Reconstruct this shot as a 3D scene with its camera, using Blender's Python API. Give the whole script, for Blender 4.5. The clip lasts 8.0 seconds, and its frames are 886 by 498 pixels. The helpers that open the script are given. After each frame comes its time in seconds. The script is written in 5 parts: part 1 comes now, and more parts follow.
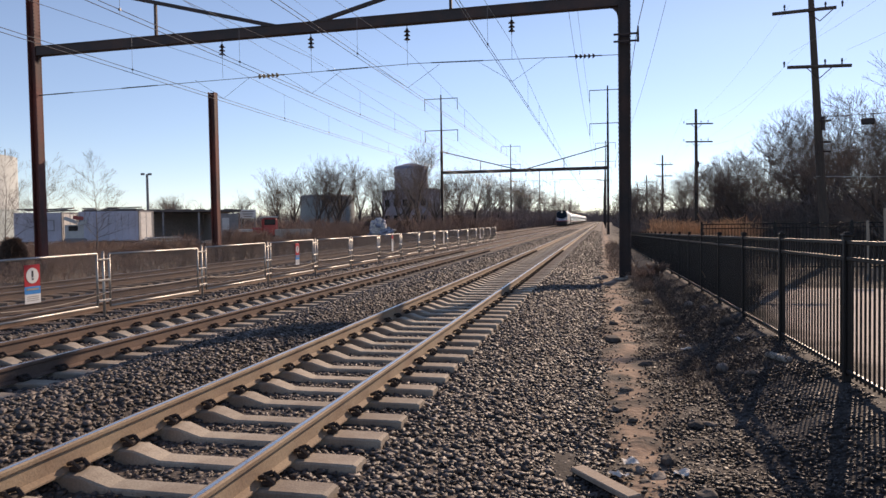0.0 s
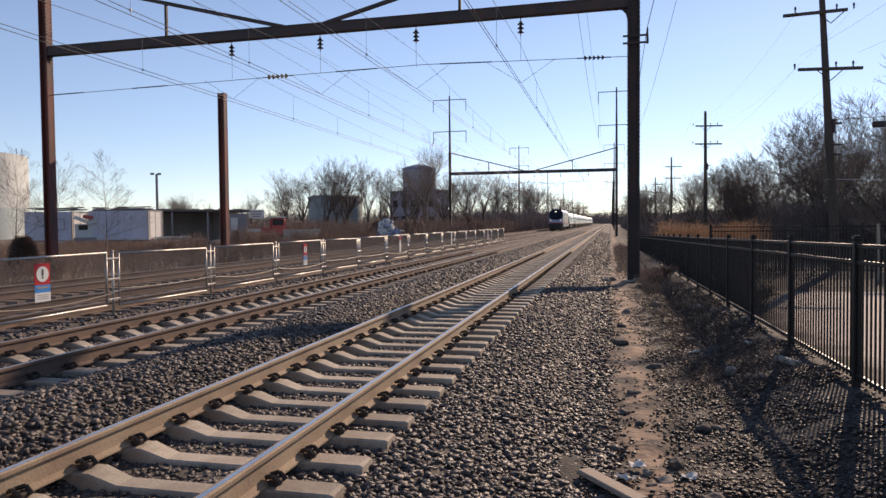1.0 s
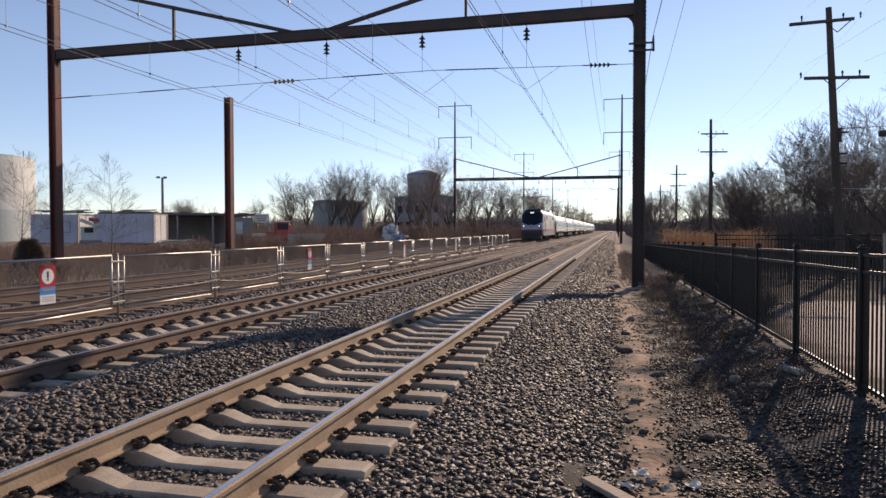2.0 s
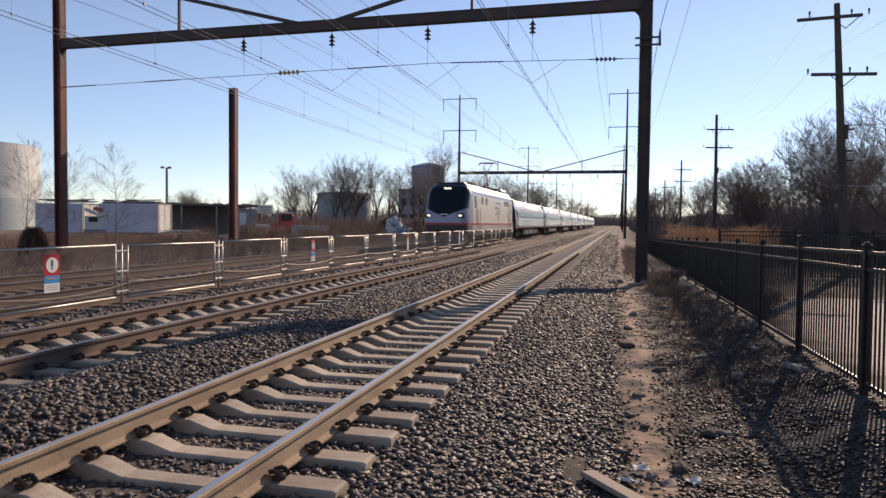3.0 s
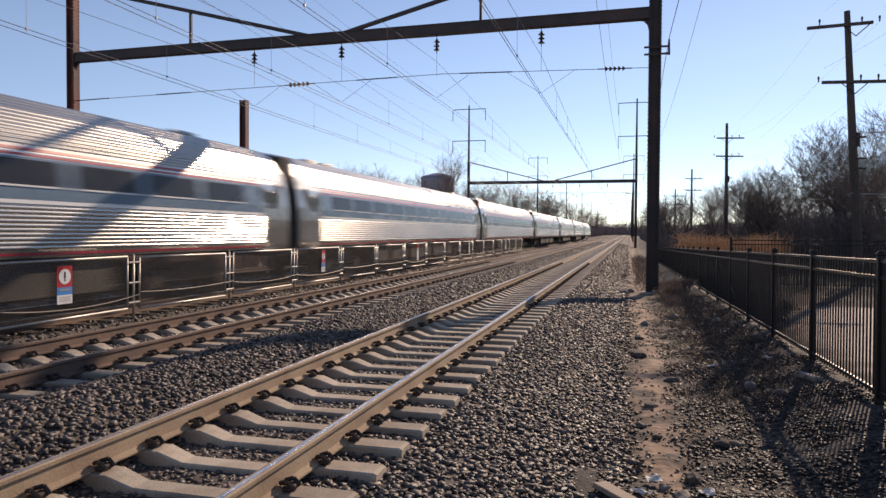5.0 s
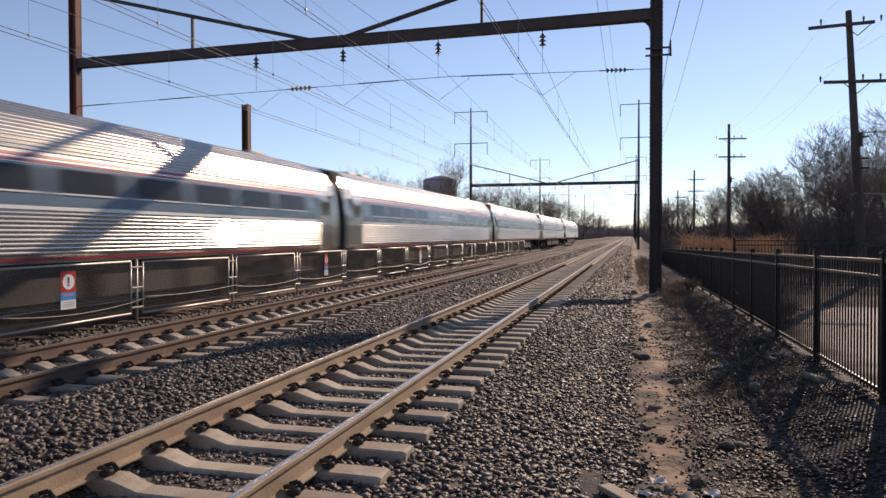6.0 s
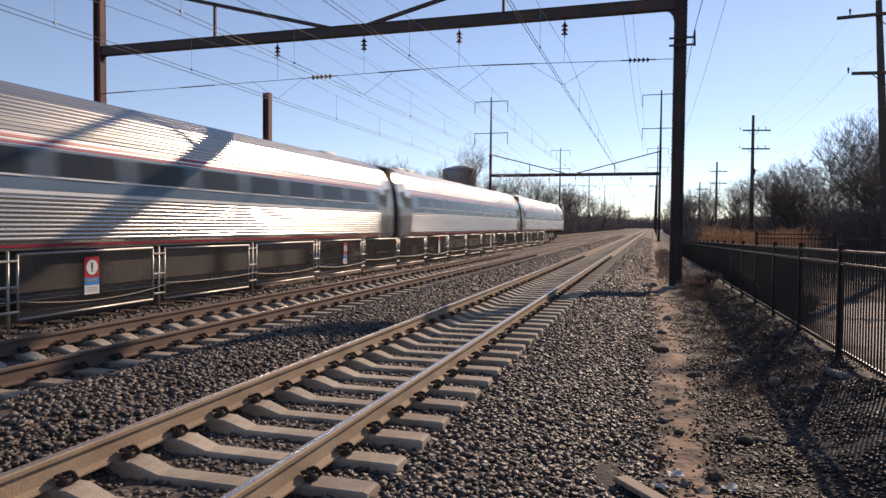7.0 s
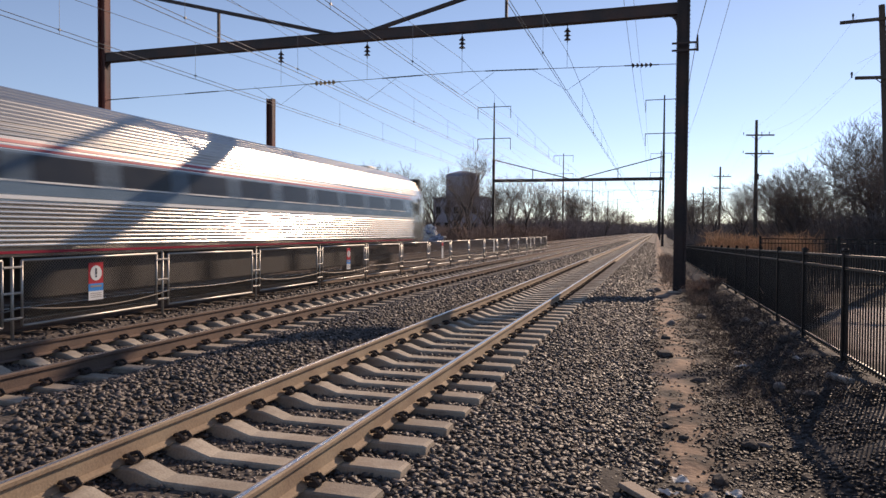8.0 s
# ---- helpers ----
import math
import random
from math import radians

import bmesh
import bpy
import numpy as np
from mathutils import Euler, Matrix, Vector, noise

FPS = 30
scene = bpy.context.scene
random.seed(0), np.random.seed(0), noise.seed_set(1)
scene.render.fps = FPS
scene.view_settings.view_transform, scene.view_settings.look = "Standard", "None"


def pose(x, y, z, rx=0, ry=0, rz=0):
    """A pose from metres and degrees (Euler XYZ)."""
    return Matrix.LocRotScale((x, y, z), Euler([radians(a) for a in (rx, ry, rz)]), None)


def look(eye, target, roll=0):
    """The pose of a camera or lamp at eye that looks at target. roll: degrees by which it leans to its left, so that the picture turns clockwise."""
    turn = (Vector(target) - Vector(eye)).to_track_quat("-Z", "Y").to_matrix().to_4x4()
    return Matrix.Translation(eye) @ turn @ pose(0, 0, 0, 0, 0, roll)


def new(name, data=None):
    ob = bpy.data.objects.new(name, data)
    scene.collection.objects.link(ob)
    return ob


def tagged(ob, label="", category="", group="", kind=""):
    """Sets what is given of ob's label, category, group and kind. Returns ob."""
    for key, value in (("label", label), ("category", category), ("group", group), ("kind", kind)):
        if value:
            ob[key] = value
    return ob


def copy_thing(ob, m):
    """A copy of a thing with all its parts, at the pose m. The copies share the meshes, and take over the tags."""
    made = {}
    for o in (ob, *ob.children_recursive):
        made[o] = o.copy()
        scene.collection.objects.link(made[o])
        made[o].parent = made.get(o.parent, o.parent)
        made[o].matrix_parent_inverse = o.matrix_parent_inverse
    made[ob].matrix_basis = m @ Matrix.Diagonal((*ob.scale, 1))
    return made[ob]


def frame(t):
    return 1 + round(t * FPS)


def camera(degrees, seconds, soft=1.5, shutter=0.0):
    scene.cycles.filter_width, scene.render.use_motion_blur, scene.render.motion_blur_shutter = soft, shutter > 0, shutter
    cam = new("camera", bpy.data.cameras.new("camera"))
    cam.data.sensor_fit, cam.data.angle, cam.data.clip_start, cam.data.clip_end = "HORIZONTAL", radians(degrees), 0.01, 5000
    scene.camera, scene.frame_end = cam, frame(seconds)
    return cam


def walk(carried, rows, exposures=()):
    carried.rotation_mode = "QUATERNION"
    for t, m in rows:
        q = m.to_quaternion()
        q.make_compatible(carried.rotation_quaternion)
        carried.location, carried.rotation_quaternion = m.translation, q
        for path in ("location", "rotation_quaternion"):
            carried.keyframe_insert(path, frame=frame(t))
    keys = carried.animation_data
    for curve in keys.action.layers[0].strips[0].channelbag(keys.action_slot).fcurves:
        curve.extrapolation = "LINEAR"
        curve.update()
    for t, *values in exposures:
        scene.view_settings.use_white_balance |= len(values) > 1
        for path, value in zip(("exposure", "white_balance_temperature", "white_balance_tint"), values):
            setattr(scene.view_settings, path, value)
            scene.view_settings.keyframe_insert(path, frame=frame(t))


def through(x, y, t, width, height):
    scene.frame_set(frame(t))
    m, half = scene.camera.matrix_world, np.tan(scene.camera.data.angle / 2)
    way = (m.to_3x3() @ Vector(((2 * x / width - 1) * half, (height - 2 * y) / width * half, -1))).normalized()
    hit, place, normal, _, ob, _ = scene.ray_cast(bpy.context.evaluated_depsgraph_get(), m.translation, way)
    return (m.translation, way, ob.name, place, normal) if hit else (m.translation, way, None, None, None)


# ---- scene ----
# ---- camera and its path ----
cam = camera(64.6, 8.0, shutter=0.35)
EYE = (0.0, 0.0, 1.57)
TURNS = [(0.0, 87.818, 0.821, 12.834), (0.5, 87.876, 0.978, 13.196), (1.0, 87.916, 0.509, 13.476),
         (1.5, 88.587, 0.254, 13.674), (3.0, 87.821, -0.599, 14.132), (3.5, 88.337, -0.883, 14.275),
         (4.0, 88.469, -0.976, 14.622), (4.5, 88.546, -0.657, 14.806), (6.0, 88.864, 0.070, 15.144),
         (6.5, 88.737, -0.871, 16.433), (7.0, 88.021, -0.541, 16.690), (7.5, 88.356, -0.561, 16.663),
         (8.0, 88.454, -0.452, 16.955)]
walk(cam, [(t, pose(*EYE, rx, ry, rz)) for t, rx, ry, rz in TURNS], exposures=[(0.0, 0.07, 7450, 20), (4.5, 0.05, 7450, 20), (6.5, -0.01, 7450, 20), (8.0, -0.02, 7450, 20)])

# ---- world and sun ----
SUN_AZ, SUN_EL = 18.5, 25.25      # degrees from +Y towards +X, degrees up
world = bpy.data.worlds.new("sky")
scene.world = world
world.use_nodes = True
wn = world.node_tree.nodes
sky = wn.new("ShaderNodeTexSky")
sky.sky_type, sky.sun_disc = "NISHITA", False
sky.sun_elevation, sky.sun_rotation = radians(SUN_EL), radians(SUN_AZ)
sky.air_density, sky.dust_density, sky.ozone_density = 0.9, 0.1, 1.9
sky.altitude = 1800
# clear dry winter air: a deeper blue aloft and a pale blue, not yellow, horizon
air, up, tone, tint = wn.new("ShaderNodeTexCoord"), wn.new("ShaderNodeSeparateXYZ"), wn.new("ShaderNodeValToRGB"), wn.new("ShaderNodeMix")
tone.color_ramp.elements[0].position, tone.color_ramp.elements[0].color = 0.0, (0.80, 0.84, 0.91, 1)
tone.color_ramp.elements[1].position, tone.color_ramp.elements[1].color = 0.24, (1.07, 1.08, 1.08, 1)
tint.data_type, tint.blend_type = "RGBA", "MULTIPLY"
tint.inputs[0].default_value = 1.0
for a, b in ((air.outputs["Generated"], up.inputs[0]), (up.outputs["Z"], tone.inputs[0]), (sky.outputs[0], tint.inputs[6]), (tone.outputs[0], tint.inputs[7]), (tint.outputs[2], wn["Background"].inputs[0])):
    world.node_tree.links.new(a, b)
wn["Background"].inputs[1].default_value = 0.147
sun = new("sun", bpy.data.lights.new("sun", "SUN"))
sun.data.energy, sun.data.angle, sun.data.color = 4.7, radians(0.53), (1.0, 0.85, 0.68)
az, el = radians(SUN_AZ), radians(SUN_EL)
sun_way = Vector((math.sin(az) * math.cos(el), math.cos(az) * math.cos(el), math.sin(el)))
sun.matrix_basis = look(sun_way * 60, (0, 0, 0))


# ---- materials ----
def mat(name, base, rough=0.7, metal=0.0, vary=0.25, scale=3.0, fine=40.0, bump=0.2, bump_scale=None,
        second=None, mix=0.45, spec=0.5, obj_random=0.0, island=0.0, stretch=(1, 1, 1)):
    """A worn surface: base colour, broad stains towards `second`, fine grain and relief."""
    m = bpy.data.materials.new(name)
    m.use_nodes = True
    nt = m.node_tree
    b = nt.nodes["Principled BSDF"]
    ln = nt.links.new
    geo = nt.nodes.new("ShaderNodeNewGeometry")
    co = nt.nodes.new("ShaderNodeMapping")
    co.inputs["Scale"].default_value = stretch
    tc = nt.nodes.new("ShaderNodeTexCoord")
    ln(tc.outputs["Object"], co.inputs["Vector"])
    n1, n2 = nt.nodes.new("ShaderNodeTexNoise"), nt.nodes.new("ShaderNodeTexNoise")
    for n, s in ((n1, scale), (n2, fine)):
        n.inputs["Scale"].default_value, n.inputs["Detail"].default_value = s, 6
        ln(co.outputs[0], n.inputs["Vector"])
    second = second or tuple(c * (1 - vary) for c in base)
    ramp = nt.nodes.new("ShaderNodeValToRGB")
    ramp.color_ramp.elements[0].position, ramp.color_ramp.elements[1].position = mix - 0.12, mix + 0.16
    ramp.color_ramp.elements[0].color, ramp.color_ramp.elements[1].color = (*second, 1), (*base, 1)
    ln(n1.outputs["Fac"], ramp.inputs["Fac"])
    hsv = nt.nodes.new("ShaderNodeHueSaturation")
    val = nt.nodes.new("ShaderNodeMapRange")
    val.inputs[1].default_value, val.inputs[2].default_value = 0.25, 0.75
    val.inputs[3].default_value, val.inputs[4].default_value = 1 - vary, 1 + vary
    ln(n2.outputs["Fac"], val.inputs[0])
    out = val.outputs[0]
    if obj_random or island:
        src = nt.nodes.new("ShaderNodeObjectInfo").outputs["Random"] if obj_random else geo.outputs["Random Per Island"]
        r = nt.nodes.new("ShaderNodeMapRange")
        amount = obj_random or island
        r.inputs[3].default_value, r.inputs[4].default_value = 1 - amount, 1 + amount
        ln(src, r.inputs[0])
        mul = nt.nodes.new("ShaderNodeMath")
        mul.operation = "MULTIPLY"
        ln(out, mul.inputs[0]), ln(r.outputs[0], mul.inputs[1])
        out = mul.outputs[0]
    ln(out, hsv.inputs["Value"])
    ln(ramp.outputs[0], hsv.inputs["Color"])
    ln(hsv.outputs[0], b.inputs["Base Color"])
    b.inputs["Metallic"].default_value = metal
    b.inputs["Specular IOR Level"].default_value = spec
    rr = nt.nodes.new("ShaderNodeMapRange")
    rr.inputs[3].default_value, rr.inputs[4].default_value = max(rough - 0.1, 0.03), min(rough + 0.1, 1)
    ln(n1.outputs["Fac"], rr.inputs[0]), ln(rr.outputs[0], b.inputs["Roughness"])
    if bump:
        bp = nt.nodes.new("ShaderNodeBump")
        bp.inputs["Strength"].default_value, bp.inputs["Distance"].default_value = bump, 0.02
        h = n2
        if bump_scale:
            h = nt.nodes.new("ShaderNodeTexNoise")
            h.inputs["Scale"].default_value = bump_scale
            ln(co.outputs[0], h.inputs["Vector"])
        ln(h.outputs["Fac"], bp.inputs["Height"]), ln(bp.outputs[0], b.inputs["Normal"])
    return m


def glow(name, colour, power):
    m = bpy.data.materials.new(name)
    m.use_nodes = True
    b = m.node_tree.nodes["Principled BSDF"]
    b.inputs["Base Color"].default_value = (*colour, 1)
    b.inputs["Emission Color"].default_value, b.inputs["Emission Strength"].default_value = (*colour, 1), power
    return m


M_CONCRETE = mat("tie_concrete", (0.45, 0.385, 0.30), 0.85, vary=0.2, scale=2.5, fine=60, second=(0.27, 0.21, 0.16), obj_random=0.12)
M_RAIL_TOP = mat("rail_polished", (0.66, 0.64, 0.62), 0.28, 0.95, vary=0.1, scale=3, fine=30, bump=0.02, stretch=(8, 0.4, 1))
M_RAIL = mat("rail_rusty_web", (0.33, 0.25, 0.17), 0.8, 0.05, vary=0.2, scale=2, fine=50, second=(0.24, 0.165, 0.11))
M_RAIL_DARK = mat("rail_dark_rust", (0.155, 0.098, 0.07), 0.8, 0.05, vary=0.2, scale=2, fine=50, second=(0.095, 0.06, 0.046))
M_TIE_OLD = mat("tie_stained", (0.21, 0.155, 0.115), 0.9, vary=0.25, scale=1.5, fine=40, second=(0.13, 0.095, 0.075))
M_CLIP = mat("clip_dark_iron", (0.05, 0.036, 0.03), 0.8, 0.2, fine=60)
M_STONE = mat("ballast_stone", (0.125, 0.102, 0.089), 0.61, vary=0.25, scale=9, fine=60, second=(0.062, 0.05, 0.044), island=0.65, spec=0.48)
M_BALLAST = mat("ballast_bed", (0.12, 0.096, 0.08), 0.95, vary=0.6, scale=1.2, fine=26, bump=1.0, bump_scale=22, second=(0.075, 0.06, 0.05))
M_RUST = mat("gantry_rust_brown", (0.20, 0.058, 0.043), 0.7, 0.1, vary=0.25, scale=1.3, fine=30, second=(0.065, 0.033, 0.03), stretch=(1, 1, 0.3))
M_DARKSTEEL = mat("gantry_dark_steel", (0.05, 0.042, 0.042), 0.7, 0.2, vary=0.25, scale=1.3, fine=30, second=(0.075, 0.045, 0.038))
M_WIRE = mat("wire_dull_copper", (0.26, 0.25, 0.24), 0.5, 0.5, bump=0)
M_INSUL_PALE = mat("insulator_ochre", (0.33, 0.24, 0.12), 0.4, vary=0.15, bump=0)
M_INSUL = mat("insulator_brown", (0.03, 0.022, 0.022), 0.3, vary=0.1, bump=0)
M_GALV = mat("galvanised_pipe", (0.42, 0.40, 0.37), 0.45, 0.7, vary=0.15, scale=4, fine=60, bump=0.05)
M_MESH = mat("fence_wire", (0.30, 0.265, 0.23), 0.6, 0.3, vary=0.1, bump=0)
M_BLACK = mat("black_fence_paint", (0.009, 0.008, 0.008), 0.5, vary=0.2, scale=5, fine=60, bump=0.08, spec=0.3)


def leafy(name, base, second, through):
    """Thin dry stems and blades that let some light through."""
    m = mat(name, base, 0.85, vary=0.25, scale=0.5, fine=8, bump=0, second=second, island=0.3)
    nt, ln = m.node_tree, m.node_tree.links.new
    b, out = nt.nodes["Principled BSDF"], nt.nodes["Material Output"]
    tr, mix = nt.nodes.new("ShaderNodeBsdfTranslucent"), nt.nodes.new("ShaderNodeMixShader")
    ln(b.inputs["Base Color"].links[0].from_socket, tr.inputs["Color"])
    mix.inputs[0].default_value = through
    ln(b.outputs[0], mix.inputs[1]), ln(tr.outputs[0], mix.inputs[2]), ln(mix.outputs[0], out.inputs["Surface"])
    return m


# ---- mesh tools ----
def link(name, bm, material, parent=None, label="", smooth=False):
    me = bpy.data.meshes.new(name)
    bm.to_mesh(me)
    bm.free()
    if smooth:
        me.polygons.foreach_set("use_smooth", [True] * len(me.polygons))
    for m in material if isinstance(material, (list, tuple)) else [material]:
        me.materials.append(m)
    ob = new(name, me)
    if parent:
        ob.parent = parent
    if label:
        ob["label"] = label
    return ob


def part(name, bm, material, parent, label="", smooth=False):
    return link(name, bm, material, parent, label, smooth)


def share(ob, x, y, z, rz=0.0, parent=None):
    """Another piece on the same mesh."""
    o = bpy.data.objects.new(ob.name, ob.data)
    scene.collection.objects.link(o)
    o.parent = parent or ob.parent
    o.matrix_basis = pose(x, y, z, 0, 0, rz)
    return o


def thing(name, label, category, group="", kind="", at=(0, 0, 0), rz=0.0):
    ob = new(name)
    ob.matrix_basis = pose(*at, 0, 0, rz)
    return tagged(ob, label, category, group, kind)


def add_box(bm, cx, cy, cz, sx, sy, sz, m=None, bevel=0.0, mi=0):
    """A box by centre and size; bevelled edges where asked for."""
    vs = bmesh.ops.create_cube(bm, size=1.0, matrix=(m or Matrix()) @ Matrix.Translation((cx, cy, cz)) @ Matrix.Diagonal((sx, sy, sz, 1)))["verts"]
    fs = {f for v in vs for f in v.link_faces}
    for f in fs:
        f.material_index = mi
    if bevel:
        es = list({e for v in vs for e in v.link_edges})
        r = bmesh.ops.bevel(bm, geom=es, offset=bevel, segments=1, affect="EDGES")
        for f in r["faces"]:
            f.material_index = mi


def box(cx, cy, cz, sx, sy, sz, bevel=0.0):
    bm = bmesh.new()
    add_box(bm, cx, cy, cz, sx, sy, sz, None, bevel)
    return bm


def add_tube(bm, a, b, r, r2=None, sides=6, mi=0):
    """A straight tapered tube from a to b."""
    a, b = Vector(a), Vector(b)
    d = b - a
    if d.length < 1e-6:
        return
    m = Matrix.Translation((a + b) / 2) @ d.to_track_quat("Z", "Y").to_matrix().to_4x4()
    vs = bmesh.ops.create_cone(bm, cap_ends=True, segments=sides, radius1=r, radius2=r if r2 is None else r2, depth=d.length, matrix=m)["verts"]
    if mi:
        for f in {f for v in vs for f in v.link_faces}:
            f.material_index = mi


def extrude_y(profile, y0, y1, steps=1, bm=None, mis=None, caps=True):
    """A closed outline in x, z drawn along y."""
    bm = bm or bmesh.new()
    rings = [[bm.verts.new((x, y0 + (y1 - y0) * i / steps, z)) for x, z in profile] for i in range(steps + 1)]
    n = len(profile)
    for a, b in zip(rings, rings[1:]):
        for j in range(n):
            f = bm.faces.new((a[j], a[(j + 1) % n], b[(j + 1) % n], b[j]))
            if mis:
                f.material_index = mis[j]
    if caps:
        bm.faces.new(rings[0][::-1]), bm.faces.new(rings[-1])
    bmesh.ops.recalc_face_normals(bm, faces=bm.faces)
    return bm


def raw(name, verts, faces, material, parent=None):
    me = bpy.data.meshes.new(name)
    me.from_pydata(verts, [], faces)
    me.materials.append(material)
    ob = new(name, me)
    if parent:
        ob.parent = parent
    return ob


def tubes_mesh(name, segs, material, parent=None, sides=3):
    """Many thin tapered sticks in one mesh: rows of (a, b, ra, rb)."""
    a = np.array([s[0] for s in segs], float)
    b = np.array([s[1] for s in segs], float)
    ra = np.array([s[2] for s in segs], float)
    rb = np.array([s[3] for s in segs], float)
    d = b - a
    d /= np.maximum(np.linalg.norm(d, axis=1, keepdims=True), 1e-9)
    ref = np.where(np.abs(d[:, 2:3]) > 0.9, np.array([[1.0, 0, 0]]), np.array([[0, 0, 1.0]]))
    u = np.cross(d, ref)
    u /= np.linalg.norm(u, axis=1, keepdims=True)
    v = np.cross(d, u)
    n = len(segs)
    verts = np.zeros((n, 2 * sides, 3))
    for k in range(sides):
        c, s = math.cos(2 * math.pi * k / sides), math.sin(2 * math.pi * k / sides)
        o = u * c + v * s
        verts[:, k] = a + o * ra[:, None]
        verts[:, sides + k] = b + o * rb[:, None]
    idx = np.arange(n)[:, None] * 2 * sides
    faces = np.concatenate([np.concatenate([idx + k, idx + (k + 1) % sides, idx + sides + (k + 1) % sides, idx + sides + k], 1) for k in range(sides)])
    return fast_mesh(name, verts.reshape(-1, 3), faces, material, parent)


def fast_mesh(name, verts, faces, material, parent=None):
    me = bpy.data.meshes.new(name)
    k = faces.shape[1]
    me.vertices.add(len(verts)), me.loops.add(faces.size), me.polygons.add(len(faces))
    me.vertices.foreach_set("co", np.ascontiguousarray(verts, dtype=np.float32).ravel())
    me.loops.foreach_set("vertex_index", faces.astype(np.int32).ravel())
    me.polygons.foreach_set("loop_start", (np.arange(len(faces)) * k).astype(np.int32))
    me.update(calc_edges=True)
    me.materials.append(material)
    ob = new(name, me)
    if parent:
        ob.parent = parent
    return ob


# ---- ground ----
PROFILE = [(-2500, -0.6), (-600, -0.6), (-120, -0.6), (-60, -0.6), (-40, -0.55), (-27, -0.5), (-21, -0.45), (-18.5, -0.42), (-17.2, -0.42), (-13, -0.42),
           (-9.6, -0.42), (-5.9, -0.42), (-1.7, -0.42), (-1.45, -0.42),
           (-0.9, -0.5), (-0.3, -0.57), (0.1, -0.57), (0.6, -0.56), (1.1, -0.52), (1.6, -0.42), (2.1, -0.24), (2.5, -0.17), (3.0, -0.17), (9, -0.17), (14, -0.2), (40, -0.3), (120, -0.5), (600, -0.6), (2500, -0.6)]


def fall_z(x, y):
    """The lot and the fence line sink slowly away along the tracks."""
    side = min(max((x - 1.0) / 1.4, 0.0), 1.0) * min(max((40.0 - x) / 28.0, 0.0), 1.0)
    return -0.016 * min(max(y - 8.0, 0.0), 52.0) * side


def ground_z(x, y=0.0):
    return fall_z(x, y) + level_z(x)


def level_z(x):
    for (x0, z0), (x1, z1) in zip(PROFILE, PROFILE[1:]):
        if x <= x1:
            return z0 + (z1 - z0) * (x - x0) / (x1 - x0)
    return -0.6


